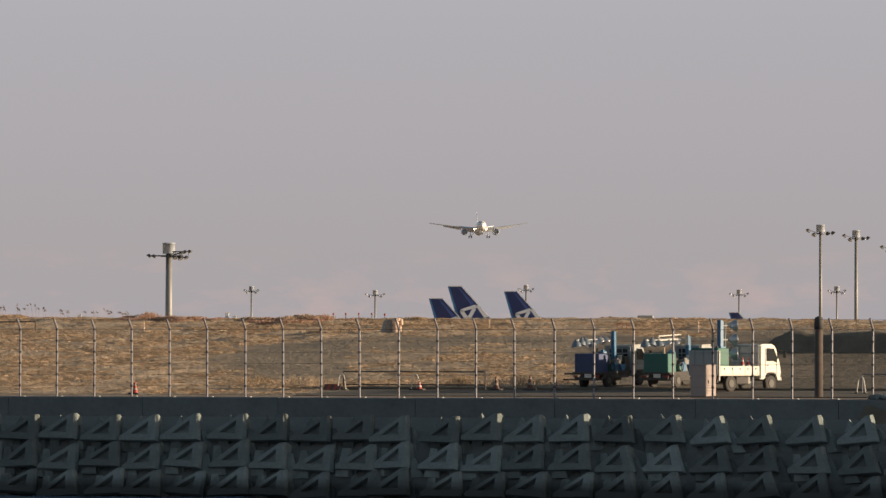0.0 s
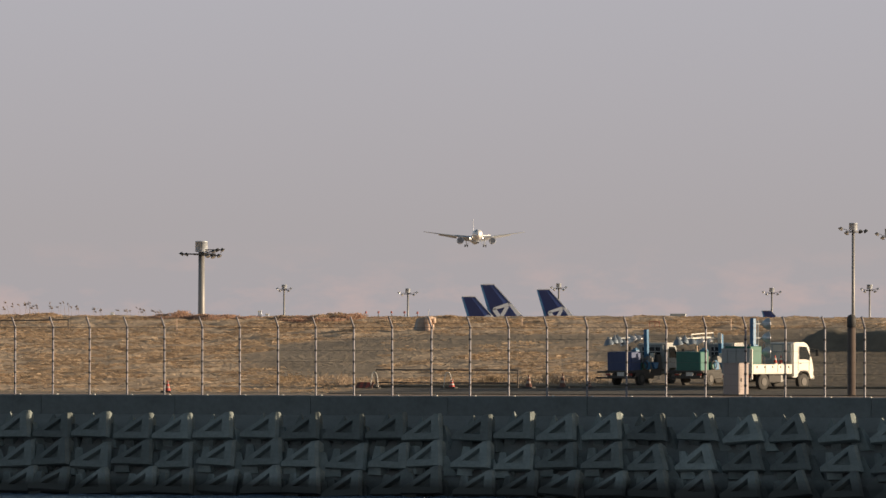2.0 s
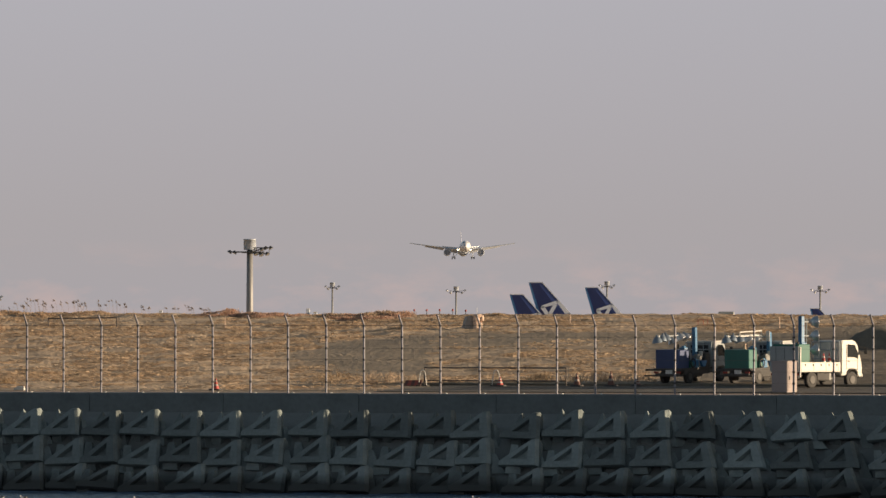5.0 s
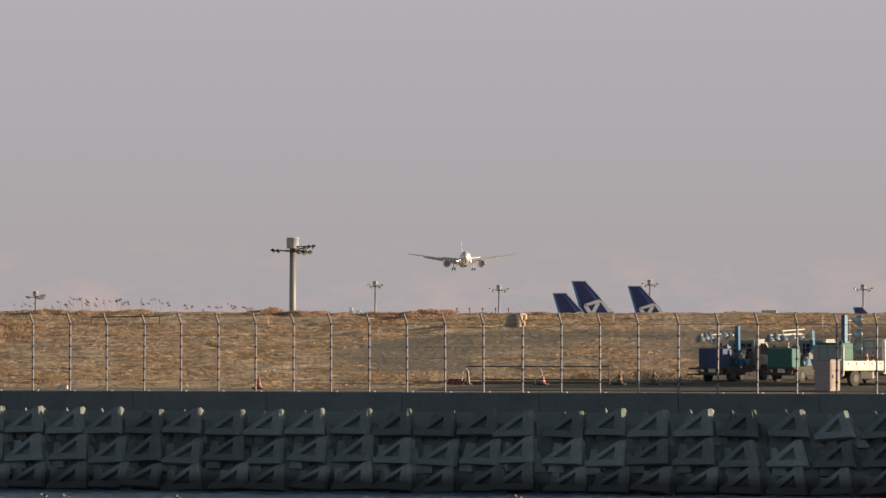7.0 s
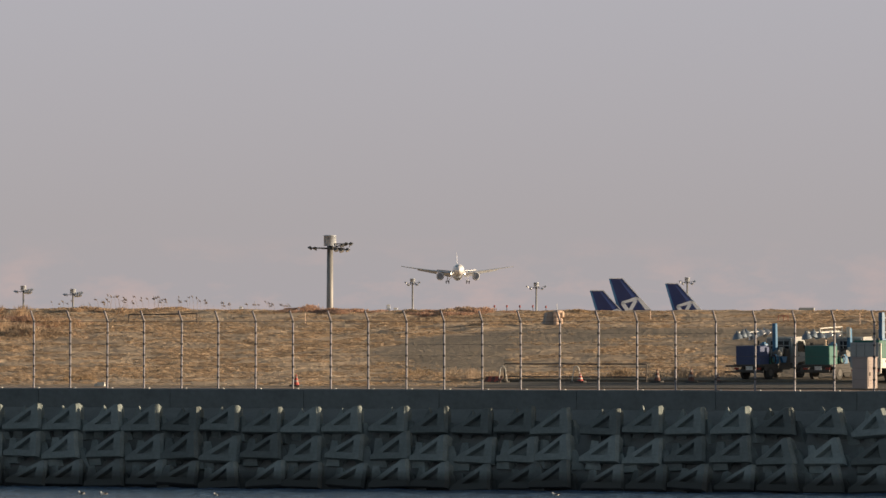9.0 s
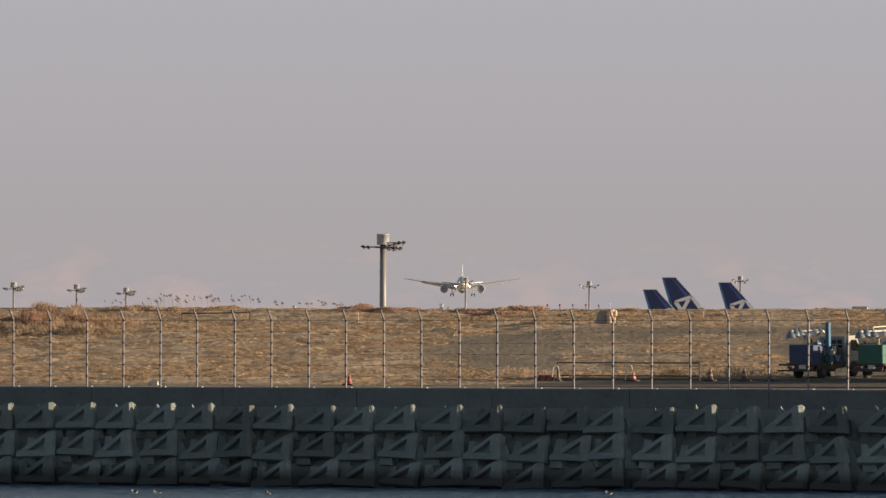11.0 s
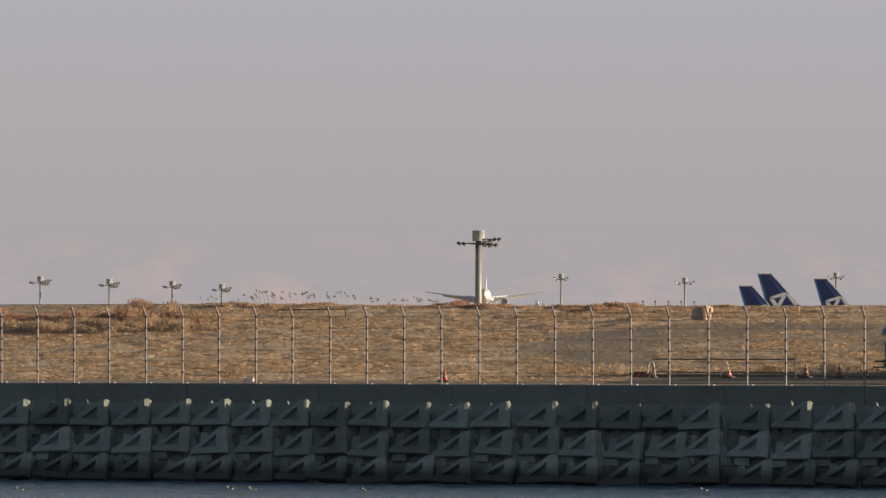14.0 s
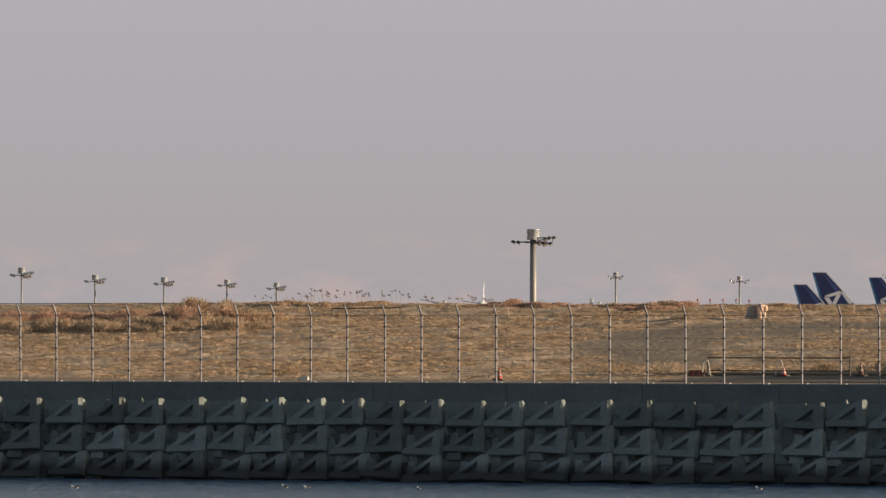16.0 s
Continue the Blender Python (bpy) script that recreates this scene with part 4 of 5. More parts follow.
def lighting_truck(x0, n, heading, cab_from, box_mat, box_to, column_at, lamps, label, tail_mat=None, size=1.0):
    o = shore(shore_s(x0, n), n)
    truck = thing("lighting_truck", label, "truck", pose(o.x, o.y, 4.53 + 0.022 * n, 0, 0, heading) @ pose(0, 0, 0, 0, 0 if tail_mat else -1.6, 0) @ Matrix.Scale(size, 4), "lighting trucks on the service road")
    end = cab_from + 1.45
    bm = bmesh.new()
    for y in (-0.36, 0.36):
        box(bm, (end - 0.2, 0.1, 0.2), pose(end / 2, y, 0.6))
    for x in (0.3, 1.4, cab_from - 0.2):
        box(bm, (0.1, 0.8, 0.12), pose(x, 0, 0.6))
    box(bm, (0.08, 1.5, 0.14), pose(0.06, 0, 0.48))
    box(bm, (0.9, 0.35, 0.35), pose(1.75, -0.6, 0.5), 0.04)
    box(bm, (0.9, 0.35, 0.35), pose(1.75, 0.6, 0.5), 0.04)
    if not tail_mat:
        box(bm, (0.1, 2.3, 0.1), pose(0.1, 0.25, 0.72), 0.015)
        box(bm, (0.1, 2.4, 0.09), pose(0.16, 0.3, 0.42), 0.015)
        box(bm, (cab_from - 0.7, 0.05, 0.3), pose(cab_from / 2, -0.8, 0.62), 0.01)
    part("chassis", bm, M["chassis"], truck)
    # cargo bed with hinged side boards
    bm = bmesh.new()
    box(bm, (cab_from - 0.12, 1.7, 0.1), pose((cab_from - 0.12) / 2, 0, 0.76), 0.01)
    trim = M["cab_white"] if tail_mat else M["chassis"]
    bed = part("bed", bm, trim, truck)
    if tail_mat:
        for y in (-0.86, 0.86):
            bm = bmesh.new()
            box(bm, (cab_from - 0.16, 0.04, 0.38), pose((cab_from - 0.12) / 2, y, 0.95), 0.008)
            for i in range(4):
                box(bm, (0.05, 0.06, 0.34), pose(0.12 + i * (cab_from - 0.4) / 3, y * 1.006, 0.94))
            part("side_board", bm, trim, bed)
        bm = bmesh.new()
        box(bm, (0.04, 1.7, 0.38), pose(0.0, 0, 0.95), 0.008)
        part("tail_board", bm, M["cab_grey"], bed)
    else:
        # pumps, reels, a hopper and boxes packed between generator and cab
        rr = random.Random(int(x0))
        gear = (("mid_blue", 1.5, -0.72, 0.42, 0.26, 0.42), ("teal", 1.15, -0.70, 0.30, 0.20, 0.30), ("mid_blue", 1.75, 0.1, 0.34, 0.34, 1.05), ("chassis", 1.5, -0.1, 0.42, 0.5, 0.7),
                ("cab_dull", 2.0, -0.55, 0.55, 0.35, 0.62), ("chassis", 2.75, -0.3, 0.4, 0.9, 0.75), ("cab_dull", 1.25, 0.4, 0.3, 0.5, 0.9))
        for mt, gx, gy, w, dp, h in gear:
            bm = bmesh.new()
            box(bm, (w, dp, h), pose(gx, gy, 0.8 + h / 2, 0, 0, rr.uniform(-15, 15)), 0.03)
            box(bm, (w * 0.5, dp * 0.5, 0.1), pose(gx, gy, 0.83 + h), 0.02)
            part("equipment", bm, M[mt], bed)
        bm = bmesh.new()
        slab(bm, [(1.95, -0.86, 1.16), (2.5, -0.86, 1.16), (2.35, -0.86, 0.84), (2.12, -0.86, 0.84)], (0, 0.35, 0))
        part("hopper", bm, M["sky_blue"], bed, "light blue tapered hopper")
        bm = bmesh.new()
        box(bm, (0.14, 0.2, 0.34), pose(2.38, -0.55, 1.47), 0.02)
        part("switch_box", bm, M["cab_white"], bed, "small white switch box")
        bm = bmesh.new()
        for q in range(10):
            a = 2 * math.pi * q / 10
            b = 2 * math.pi * (q + 1) / 10
            rod(bm, (1.2 + 0.22 * math.cos(a), -0.84, 1.05 + 0.22 * math.sin(a)), (1.2 + 0.22 * math.cos(b), -0.84, 1.05 + 0.22 * math.sin(b)), 0.035, sides=6)
        part("cable_reel", bm, M["black"], bed, "coiled black cable")
    # forward-control cab with raked screen
    bm = bmesh.new()
    c = cab_from
    slab(bm, [(c, -0.83, 0.55), (c, -0.83, 2.05), (c + 0.12, -0.83, 2.12), (c + 0.80, -0.83, 2.13), (c + 1.0, -0.83, 2.06), (c + 1.14, -0.83, 1.92), (c + 1.36, -0.83, 1.34), (c + 1.44, -0.83, 1.05), (c + 1.45, -0.83, 0.5), (c + 1.15, -0.83, 0.5), (c + 1.1, -0.83, 0.72), (c + 0.95, -0.83, 0.82),
              (c + 0.55, -0.83, 0.82), (c + 0.4, -0.83, 0.72), (c + 0.35, -0.83, 0.55)], (0, 1.66, 0))
    bmesh.ops.bevel(bm, geom=[e for e in bm.edges if abs(e.verts[0].co.y - e.verts[1].co.y) < 0.01], offset=0.04, segments=2, affect="EDGES")
    # the shaded trucks' cabs are grey because their shade is put into the colour
    cab = part("cab", bm, M["cab_white"] if tail_mat else M["cab_grey"], truck)
    if not tail_mat:
        bm = bmesh.new()
        box(bm, (0.9, 0.05, 0.05), pose(c + 0.45, -0.84, 2.12), 0.01)
        box(bm, (0.05, 1.6, 0.05), pose(c - 0.01, 0, 2.11), 0.01)
        box(bm, (0.10, 0.04, 0.85), pose(c + 0.05, -0.845, 1.65), 0.01)
        part("roof_rim", bm, M["cab_white"], cab, "white roof rim and rear pillar")
        bm = bmesh.new()
        box(bm, (0.02, 1.1, 0.42), pose(c - 0.012, 0, 1.72), 0.005)
        part("rear_window", bm, M["glass"], cab, "dark rear cab window")
    for y in (-0.845, 0.845):
        bm = bmesh.new()
        slab(bm, [(c + 0.42, y - 0.006, 1.36), (c + 0.42, y - 0.006, 1.94), (c + 0.92, y - 0.006, 1.92), (c + 1.16, y - 0.006, 1.5), (c + 1.14, y - 0.006, 1.30), (c + 0.9, y - 0.006, 1.36)], (0, 0.012, 0))
        part("side_window", bm, M["glass"], cab, "dark side window")
        bm = bmesh.new()
        box(bm, (0.1, 0.02, 0.04), pose(c + 0.5, y, 1.18))
        part("door_handle", bm, M["chassis"], cab)
        bm = bmesh.new()
        rod(bm, (c + 1.2, y, 1.85), (c + 1.42, y * 1.22, 1.8), 0.015, sides=6)
        box(bm, (0.04, 0.18, 0.3), pose(c + 1.42, y * 1.25, 1.66), 0.015)
        part("mirror", bm, M["chassis"], cab, "black door mirror on an arm")
    bm = bmesh.new()
    slab(bm, [(c + 1.145, -0.72, 1.90), (c + 1.145, 0.72, 1.90), (c + 1.355, 0.74, 1.36), (c + 1.355, -0.74, 1.36)], (0.02, 0, 0.008))
    part("windscreen", bm, M["glass"], cab, "dark windscreen")
    bm = bmesh.new()
    box(bm, (0.1, 1.66, 0.18), pose(c + 1.46, 0, 0.55), 0.03)
    part("bumper", bm, M["cab_white"], cab)
    for x in (0.9, c + 0.75):
        for y in (-0.72, 0.72):
            wheel(truck, x, y)
    if tail_mat:
        # wheel arches, door seam, step and lamps of the lit side
        bm = bmesh.new()
        for q in range(8):
            a, b = math.pi * q / 8, math.pi * (q + 1) / 8
            rod(bm, (c + 0.75 + 0.42 * math.cos(a), -0.84, 0.42 + 0.42 * math.sin(a)), (c + 0.75 + 0.42 * math.cos(b), -0.84, 0.42 + 0.42 * math.sin(b)), 0.03, sides=6)
        part("wheel_arch", bm, M["chassis"], cab, "dark wheel arch lip")
        for x, z, w, h in ((c + 0.34, 1.38, 0.014, 1.1), (c + 1.12, 1.05, 0.014, 0.5), (c + 0.73, 0.84, 0.8, 0.014)):
            bm = bmesh.new()
            box(bm, (w, 0.01, h), pose(x, -0.836, z))
            part("door_seam", bm, M["chassis"], cab)
        for x, mt in ((c + 1.43, "cap"), (c + 1.38, "orange")):
            bm = bmesh.new()
            box(bm, (0.07, 0.2, 0.12), pose(x, -0.72, 0.86 if mt == "cap" else 1.0), 0.02)
            part("lamp", bm, M[mt], cab)
        bm = bmesh.new()
        box(bm, (0.07, 0.07, 1.35), pose(0.02, -0.86, 1.15), 0.01)
        part("corner_post", bm, M["cab_white"], bed, "cream post at the rear corner of the bed")
        for i in range(5):
            bm = bmesh.new()
            box(bm, (0.05, 0.03, 0.09), pose(0.35 + 0.55 * i, -0.885, 1.02), 0.006)
            part("latch", bm, M["chassis"], bed)
        bm = bmesh.new()
        box(bm, (0.75, 0.3, 0.36), pose(1.95, -0.62, 0.5), 0.04)
        rod(bm, (1.4, -0.7, 0.42), (2.5, -0.7, 0.42), 0.03, sides=6)
        part("fuel_tank", bm, M["cab_dull"], truck, "dull grey tank under the bed")
    # ladder frame behind the cab
    bm = bmesh.new()
    for y in (-0.8, -0.3, 0.3, 0.8):
        rod(bm, (c - 0.12, y, 0.8), (c - 0.12, y, 2.05), 0.025, sides=6)
    for z in (1.3, 1.7, 2.05):
        rod(bm, (c - 0.12, -0.8, z), (c - 0.12, 0.8, z), 0.025, sides=6)
    part("headboard", bm, M["cab_grey"], truck)
    # generator
    bm = bmesh.new()
    box(bm, (box_to - 0.1, 1.5, 1.1), pose(0.05 + (box_to - 0.1) / 2, 0, 1.22 if not tail_mat else 1.4), 0.03)
    for z in (1.1, 1.3, 1.5):
        box(bm, (0.03, 0.9, 0.05), pose(0.045, 0.1, z))
    gen = part("generator", bm, M[box_mat], truck, box_mat + " painted generator housing")
    bm = bmesh.new()
    rod(bm, (0.3, -0.5, 1.82), (0.3, -0.5, 2.05), 0.05, sides=8)
    part("exhaust", bm, M["chassis"], gen)
    bm = bmesh.new()
    box(bm, (0.02, 0.42, 0.19), pose(0.0, -0.1, 0.62))
    part("number_plate", bm, M["plate"], truck, "pale blank plate")
    for y in (-0.68, 0.68):
        bm = bmesh.new()
        box(bm, (0.04, 0.28, 0.1), pose(0.0, y, 0.6), 0.01)
        part("tail_light", bm, M["red"], truck, "red tail light")
    # mast column and lamp boom
    x, y, z0, z1 = column_at
    bm = bmesh.new()
    box(bm, (0.21, 0.21, z1 - z0), pose(x, y, (z0 + z1) / 2), 0.02)
    box(bm, (0.36, 0.36, 0.12), pose(x, y, z0 + 0.06), 0.02)
    box(bm, (0.08, 0.12, z1 - z0 - 0.2), pose(x + 0.13, y, (z0 + z1) / 2), 0.01)
    col = part("mast_column", bm, M["mid_blue"], truck, "blue telescopic mast column")
    bm = bmesh.new()
    if tail_mat:
        for p, a in lamps:
            rod(bm, (x, y, p[2]), (p[0] - 0.3, p[1] + 0.1, p[2]), 0.03, sides=6)
        rod(bm, (x + 0.3, y - 0.05, 1.5), (x + 0.3, y - 0.05, z1 - 0.1), 0.03, sides=6)
    else:
        zb = 2.5
        first, last = lamps[0][0], lamps[-1][0]
        rod(bm, (x, y, z1 - 0.3), (last[0], last[1], zb), 0.04, sides=6)
        rod(bm, (first[0], first[1], zb - 0.06), (last[0], last[1], zb), 0.035, sides=6)
        for p, a in lamps:
            rod(bm, (p[0], p[1], zb), (p[0], p[1], p[2] + 0.2), 0.03, sides=6)
            box(bm, (0.16, 0.12, 0.14), pose(p[0] + 0.12, p[1], zb - 0.04), 0.02)
    part("lamp_boom", bm, M["cab_grey"], col)
    # the first three bells are in shade: darkness painted in with a darker blue-grey metal
    for i, (p, a) in enumerate(lamps):
        bell_lamp(truck, p, a, 0.27 if tail_mat else 0.27, "silver" if tail_mat or i > 2 else "shaded_lamp")
    if tail_mat:
        bm = bmesh.new()
        box(bm, (0.05, 1.66, 1.1), pose(-0.05, 0, 1.3), 0.01)
        for yy in (-0.5, 0, 0.5):
            box(bm, (0.05, 0.06, 1.05), pose(-0.09, yy, 1.3))
        part("tail_lift", bm, M[tail_mat], truck, "grey raised tail lift")
    return truck


down, aslant = (0.1, -0.1, -1), (0.30, -0.50, -1)
lighting_truck(1038, 13.4, 56, 3.15, "blue", 1.0, (2.2, -0.3, 0.9, 2.88),
               [((-0.25, 0.42, 2.2), down), ((0.10, 0.36, 2.28), (-0.2, 0.1, -1)), ((0.42, 0.30, 2.30), down), ((0.90, 0.20, 2.16), (0.2, -0.3, -1)), ((1.50, 0.10, 2.32), aslant), ((1.95, 0.02, 2.34), aslant)],
               "small lighting truck with blue generator and folded floodlights, shaded", size=0.88)
green_truck = lighting_truck(1160, 13.6, 56, 3.2, "green", 0.9, (2.6, -0.4, 0.9, 2.62),
               [((-0.25, 0.42, 2.2), down), ((0.20, 0.34, 2.28), (-0.2, 0.1, -1)), ((0.75, 0.23, 2.2), (0.1, -0.2, -1)), ((1.45, 0.11, 2.24), aslant), ((2.0, 0.0, 2.22), aslant)],
               "small lighting truck with green generator and folded floodlights, shaded", size=0.88)
bm = bmesh.new()
for za, zc in ((2.66, 2.70), (2.44, 2.46)):
    rod(bm, (0.7, 0.20, za), (2.3, -0.12, zc), 0.035, sides=6)
rod(bm, (2.3, -0.12, 2.1), (2.3, -0.12, 2.72), 0.05, sides=6)
rod(bm, (0.7, 0.20, 2.3), (0.7, 0.20, 2.68), 0.035, sides=6)
part("lamp_guard", bm, M["cab_white"], green_truck, "white pipe guard over the floodlights")
# orange neck of a floodlight, simplified to an upright piece
bm = bmesh.new()
lathe(bm, [(1.74, 0.05, 0), (1.76, 0.09, 0), (1.98, 0.09, 0), (2.06, 0.05, 0)], 10, "Z")
bmesh.ops.translate(bm, vec=(1.05, 0.1, 0), verts=bm.verts)
part("lamp_neck", bm, M["sack"], green_truck, "orange lamp neck above the generator")
bm = bmesh.new()
box(bm, (0.04, 0.22, 0.55), pose(2.46, -0.42, 2.42), 0.01)
part("white_panel", bm, M["cab_white"], green_truck, "white panel on the mast")
white_truck = lighting_truck(1246, 8.0, 48, 2.95, "teal", 0.9, (0.70, -0.35, 1.9, 3.2),
               [((1.5, -0.55, 2.95), (0.9, -0.6, 0.05)), ((1.5, -0.55, 2.32), (0.9, -0.6, 0.05)), ((1.5, -0.55, 1.68), (0.9, -0.6, 0.05))],
               "white flatbed lighting truck with teal generator and three floodlights", "cab_grey")


# ---- smaller things behind the fence ----
def cone(x0, n, h=0.7, z=None, label="orange and white traffic cone behind the fence", tilt=0.0, sleeve="orange", band="cap", at=None):
    c = at or shore(shore_s(x0, n), n)
    gz = (ground_z(c.x, c.y) if not (x0 > 575 and n < 10) else 4.53 + 0.022 * n) if z is None else z
    ob = thing("traffic_cone", label, "traffic cone", pose(c.x, c.y, gz, tilt, 0, TURN), "traffic cones")
    bm = bmesh.new()
    box(bm, (0.5, 0.5, 0.07), pose(0, 0, 0.035), 0.02)
    part("base", bm, M["chassis"], ob)
    for name, mt, a, b in (("sleeve", sleeve, 0.05, 0.36), ("reflective_band", band, 0.36, 0.52), ("sleeve", sleeve, 0.52, 0.72), ("reflective_band", band, 0.72, 0.82), ("tip", sleeve, 0.82, 1.0)):
        bm = bmesh.new()
        rod(bm, (0, 0, a * h), (0, 0, b * h), 0.15 * (1.12 - a), 0.15 * (1.12 - b), 14)
        part(name, bm, M[mt], ob)
    return ob


cone(239, 2.2, 0.54, label="red traffic cone in the grass by the fence", sleeve="red_cone", band="dull_band")
# these three cones lie in shade, which is painted into sleeves and bands
cone(878, 9.4, 0.62, label="traffic cone beside the service road, darkened as in shade", sleeve="maroon_and_shaded", band="dull_band")
cone(938, 9.4, 0.68, label="traffic cone beside the service road, darkened as in shade", sleeve="maroon_and_shaded", band="dull_band")
cone(985, 9.6, 0.35, label="short traffic cone on the road edge, darkened as in shade", sleeve="maroon_and_shaded", band="dull_band")
cone(742, 8.8, 0.42, label="short red and white traffic cone under a hoop barrier", sleeve="red_cone")


for bx, by in ((2.35, -0.28), (2.67, -0.35)):
    spot = white_truck.matrix_world @ Vector((bx, by, 0.81))
    cone(0, 0, 0.74, spot.z, "red and white traffic cone standing on the truck bed", sleeve="red_cone", at=spot)


def cabinet():
    c = shore(shore_s(1250, 1.1), 1.1)
    ob = thing("control_cabinet", "beige steel control cabinet with louvred door behind the fence", "cabinet", pose(c.x, c.y, 4.49, 0, 0, TURN - 8))
    bm = bmesh.new()
    box(bm, (0.76, 1.0, 1.34), pose(-0.38, 0.5, 0.73), 0.02)
    body = part("body", bm, M["beige"], ob)
    bm = bmesh.new()
    box(bm, (0.82, 1.06, 0.05), pose(-0.38, 0.5, 1.42), 0.015)
    part("roof", bm, M["beige"], ob)
    bm = bmesh.new()
    box(bm, (0.80, 1.04, 0.08), pose(-0.38, 0.5, 0.03), 0.01)
    part("plinth", bm, M["parapet"], ob)
    bm = bmesh.new()
    box(bm, (0.02, 0.88, 1.2), pose(0.012, 0.5, 0.75), 0.005)
    door = part("door", bm, M["beige"], body)
    for i in range(9):
        bm = bmesh.new()
        box(bm, (0.03, 0.7, 0.03), pose(0.03, 0.5, 0.30 + i * 0.12, 0, 25, 0))
        part("louvre", bm, M["beige"], door)
    bm = bmesh.new()
    box(bm, (0.05, 0.04, 0.16), pose(0.04, 0.14, 0.7), 0.01)
    part("handle", bm, M["chassis"], door)


cabinet()


def pile_post():
    c = shore(shore_s(1449, 1.0), 1.0)
    ob = thing("mooring_post", "thick dark brown steel post with rounded cap", "post", pose(c.x, c.y, 4.49, 0, 0, 0))
    bm = bmesh.new()
    lathe(bm, [(0, 0.2, 0), (0.06, 0.2, 0), (0.06, 0.18, 0), (3.0, 0.18, 0)], 8, "Z")
    part("shaft", bm, M["brown_post"], ob, smooth=True)
    bm = bmesh.new()
    lathe(bm, [(3.0, 0.2, 0), (3.42, 0.2, 0), (3.52, 0.14, 0), (3.56, 0.03, 0)], 12, "Z")
    part("cap", bm, M["chassis"], ob, smooth=True)


pile_post()


def pipe_rail(xa, xb, n, z_off, rails, posts, label, mat="dark_pipe", r=0.03, name="pipe_railing"):
    """A rail of round pipe on posts; the ground is met post by post."""
    a, b = shore(shore_s(xa, n), n), shore(shore_s(xb, n), n)
    ga = ground_z(a.x, a.y)
    ob = thing(name, label, "railing", pose(a.x, a.y, ga))
    gb = ground_z(b.x, b.y) - ga
    d = Vector((b.x - a.x, b.y - a.y, gb))
    for h in rails:
        bm = bmesh.new()
        rod(bm, (0, 0, h), d + Vector((0, 0, h)), r, sides=8)
        part("rail", bm, M[mat], ob)
    for k in posts:
        p = d * k
        g = ground_z(a.x + p.x, a.y + p.y) - ga
        bm = bmesh.new()
        rod(bm, (p.x, p.y, g - 0.1), (p.x, p.y, p.z + max(rails) + r * 0.5), r, sides=8)
        part("post", bm, M[mat], ob)
    return ob


pipe_rail(608, 859, 9.75, 0, (0.25, 0.84), (0.0, 1.0), "dark steel pipe railing along the service road")
pipe_rail(1526, 1600, 7.0, 0, (0.85,), (0.0, 1.0), "pale pipe railing at the end of the road", "steel")
pipe_rail(-58, 63, 70, 0, (0.55,), (0.0, 1.0), "weathered pipe barrier on the crest", "dark_pipe", 0.032, "pipe_barrier")
pipe_rail(1092, 1109, 74, 0, (0.3,), (0.0, 0.55, 1.0), "small faded orange pipe frame in the grass", "old_red", 0.014, "grass_barrier")
pipe_rail(-690, -200, 92, 0, (0.0, 0.08), tuple(i / 12 for i in range(13)), "long low dark pipe rail along the crest", "dark_pipe", 0.022, "crest_pipe")


def hoop_barrier(x0, n, tilt):
    """A bent white pipe hoop on two feet."""
    c = shore(shore_s(x0, n), n)
    ob = thing("hoop_barrier", "white bent-pipe hoop barrier on the road edge", "barrier", pose(c.x, c.y, 4.53 + 0.022 * n, 0, 0, TURN + tilt), "hoop barriers")
    pts = [(-0.2, 0, 0), (-0.12, 0, 0.6), (-0.05, 0, 0.72), (0.05, 0, 0.72), (0.12, 0, 0.6), (0.2, 0, 0)]
    bm = bmesh.new()
    for a, b in zip(pts, pts[1:]):
        rod(bm, a, b, 0.024, sides=8)
    part("hoop", bm, M["cap"], ob)
    for x in (-0.2, 0.2):
        bm = bmesh.new()
        box(bm, (0.12, 0.4, 0.05), pose(x, 0, 0.025), 0.01)
        part("foot", bm, M["chassis"], ob)


hoop_barrier(605, 8.9, 0)
hoop_barrier(735, 9.0, 12)
hoop_barrier(1524, 6.2, 5)


def leaning_board():
    c = shore(shore_s(587, 8.8), 8.8)
    ob = thing("striped_board", "faded red barrier board leaning low on the ground", "board", pose(c.x, c.y, 4.73, 0, 0, TURN))
    for i in range(5):
        bm = bmesh.new()
        box(bm, (0.16, 0.03, 0.36), pose(-0.32 + 0.16 * i, 0.08, 0.13, -48, 0, 0))
        part("stripe", bm, M["maroon_and_shaded" if i % 2 == 0 else "old_red"], ob)


leaning_board()


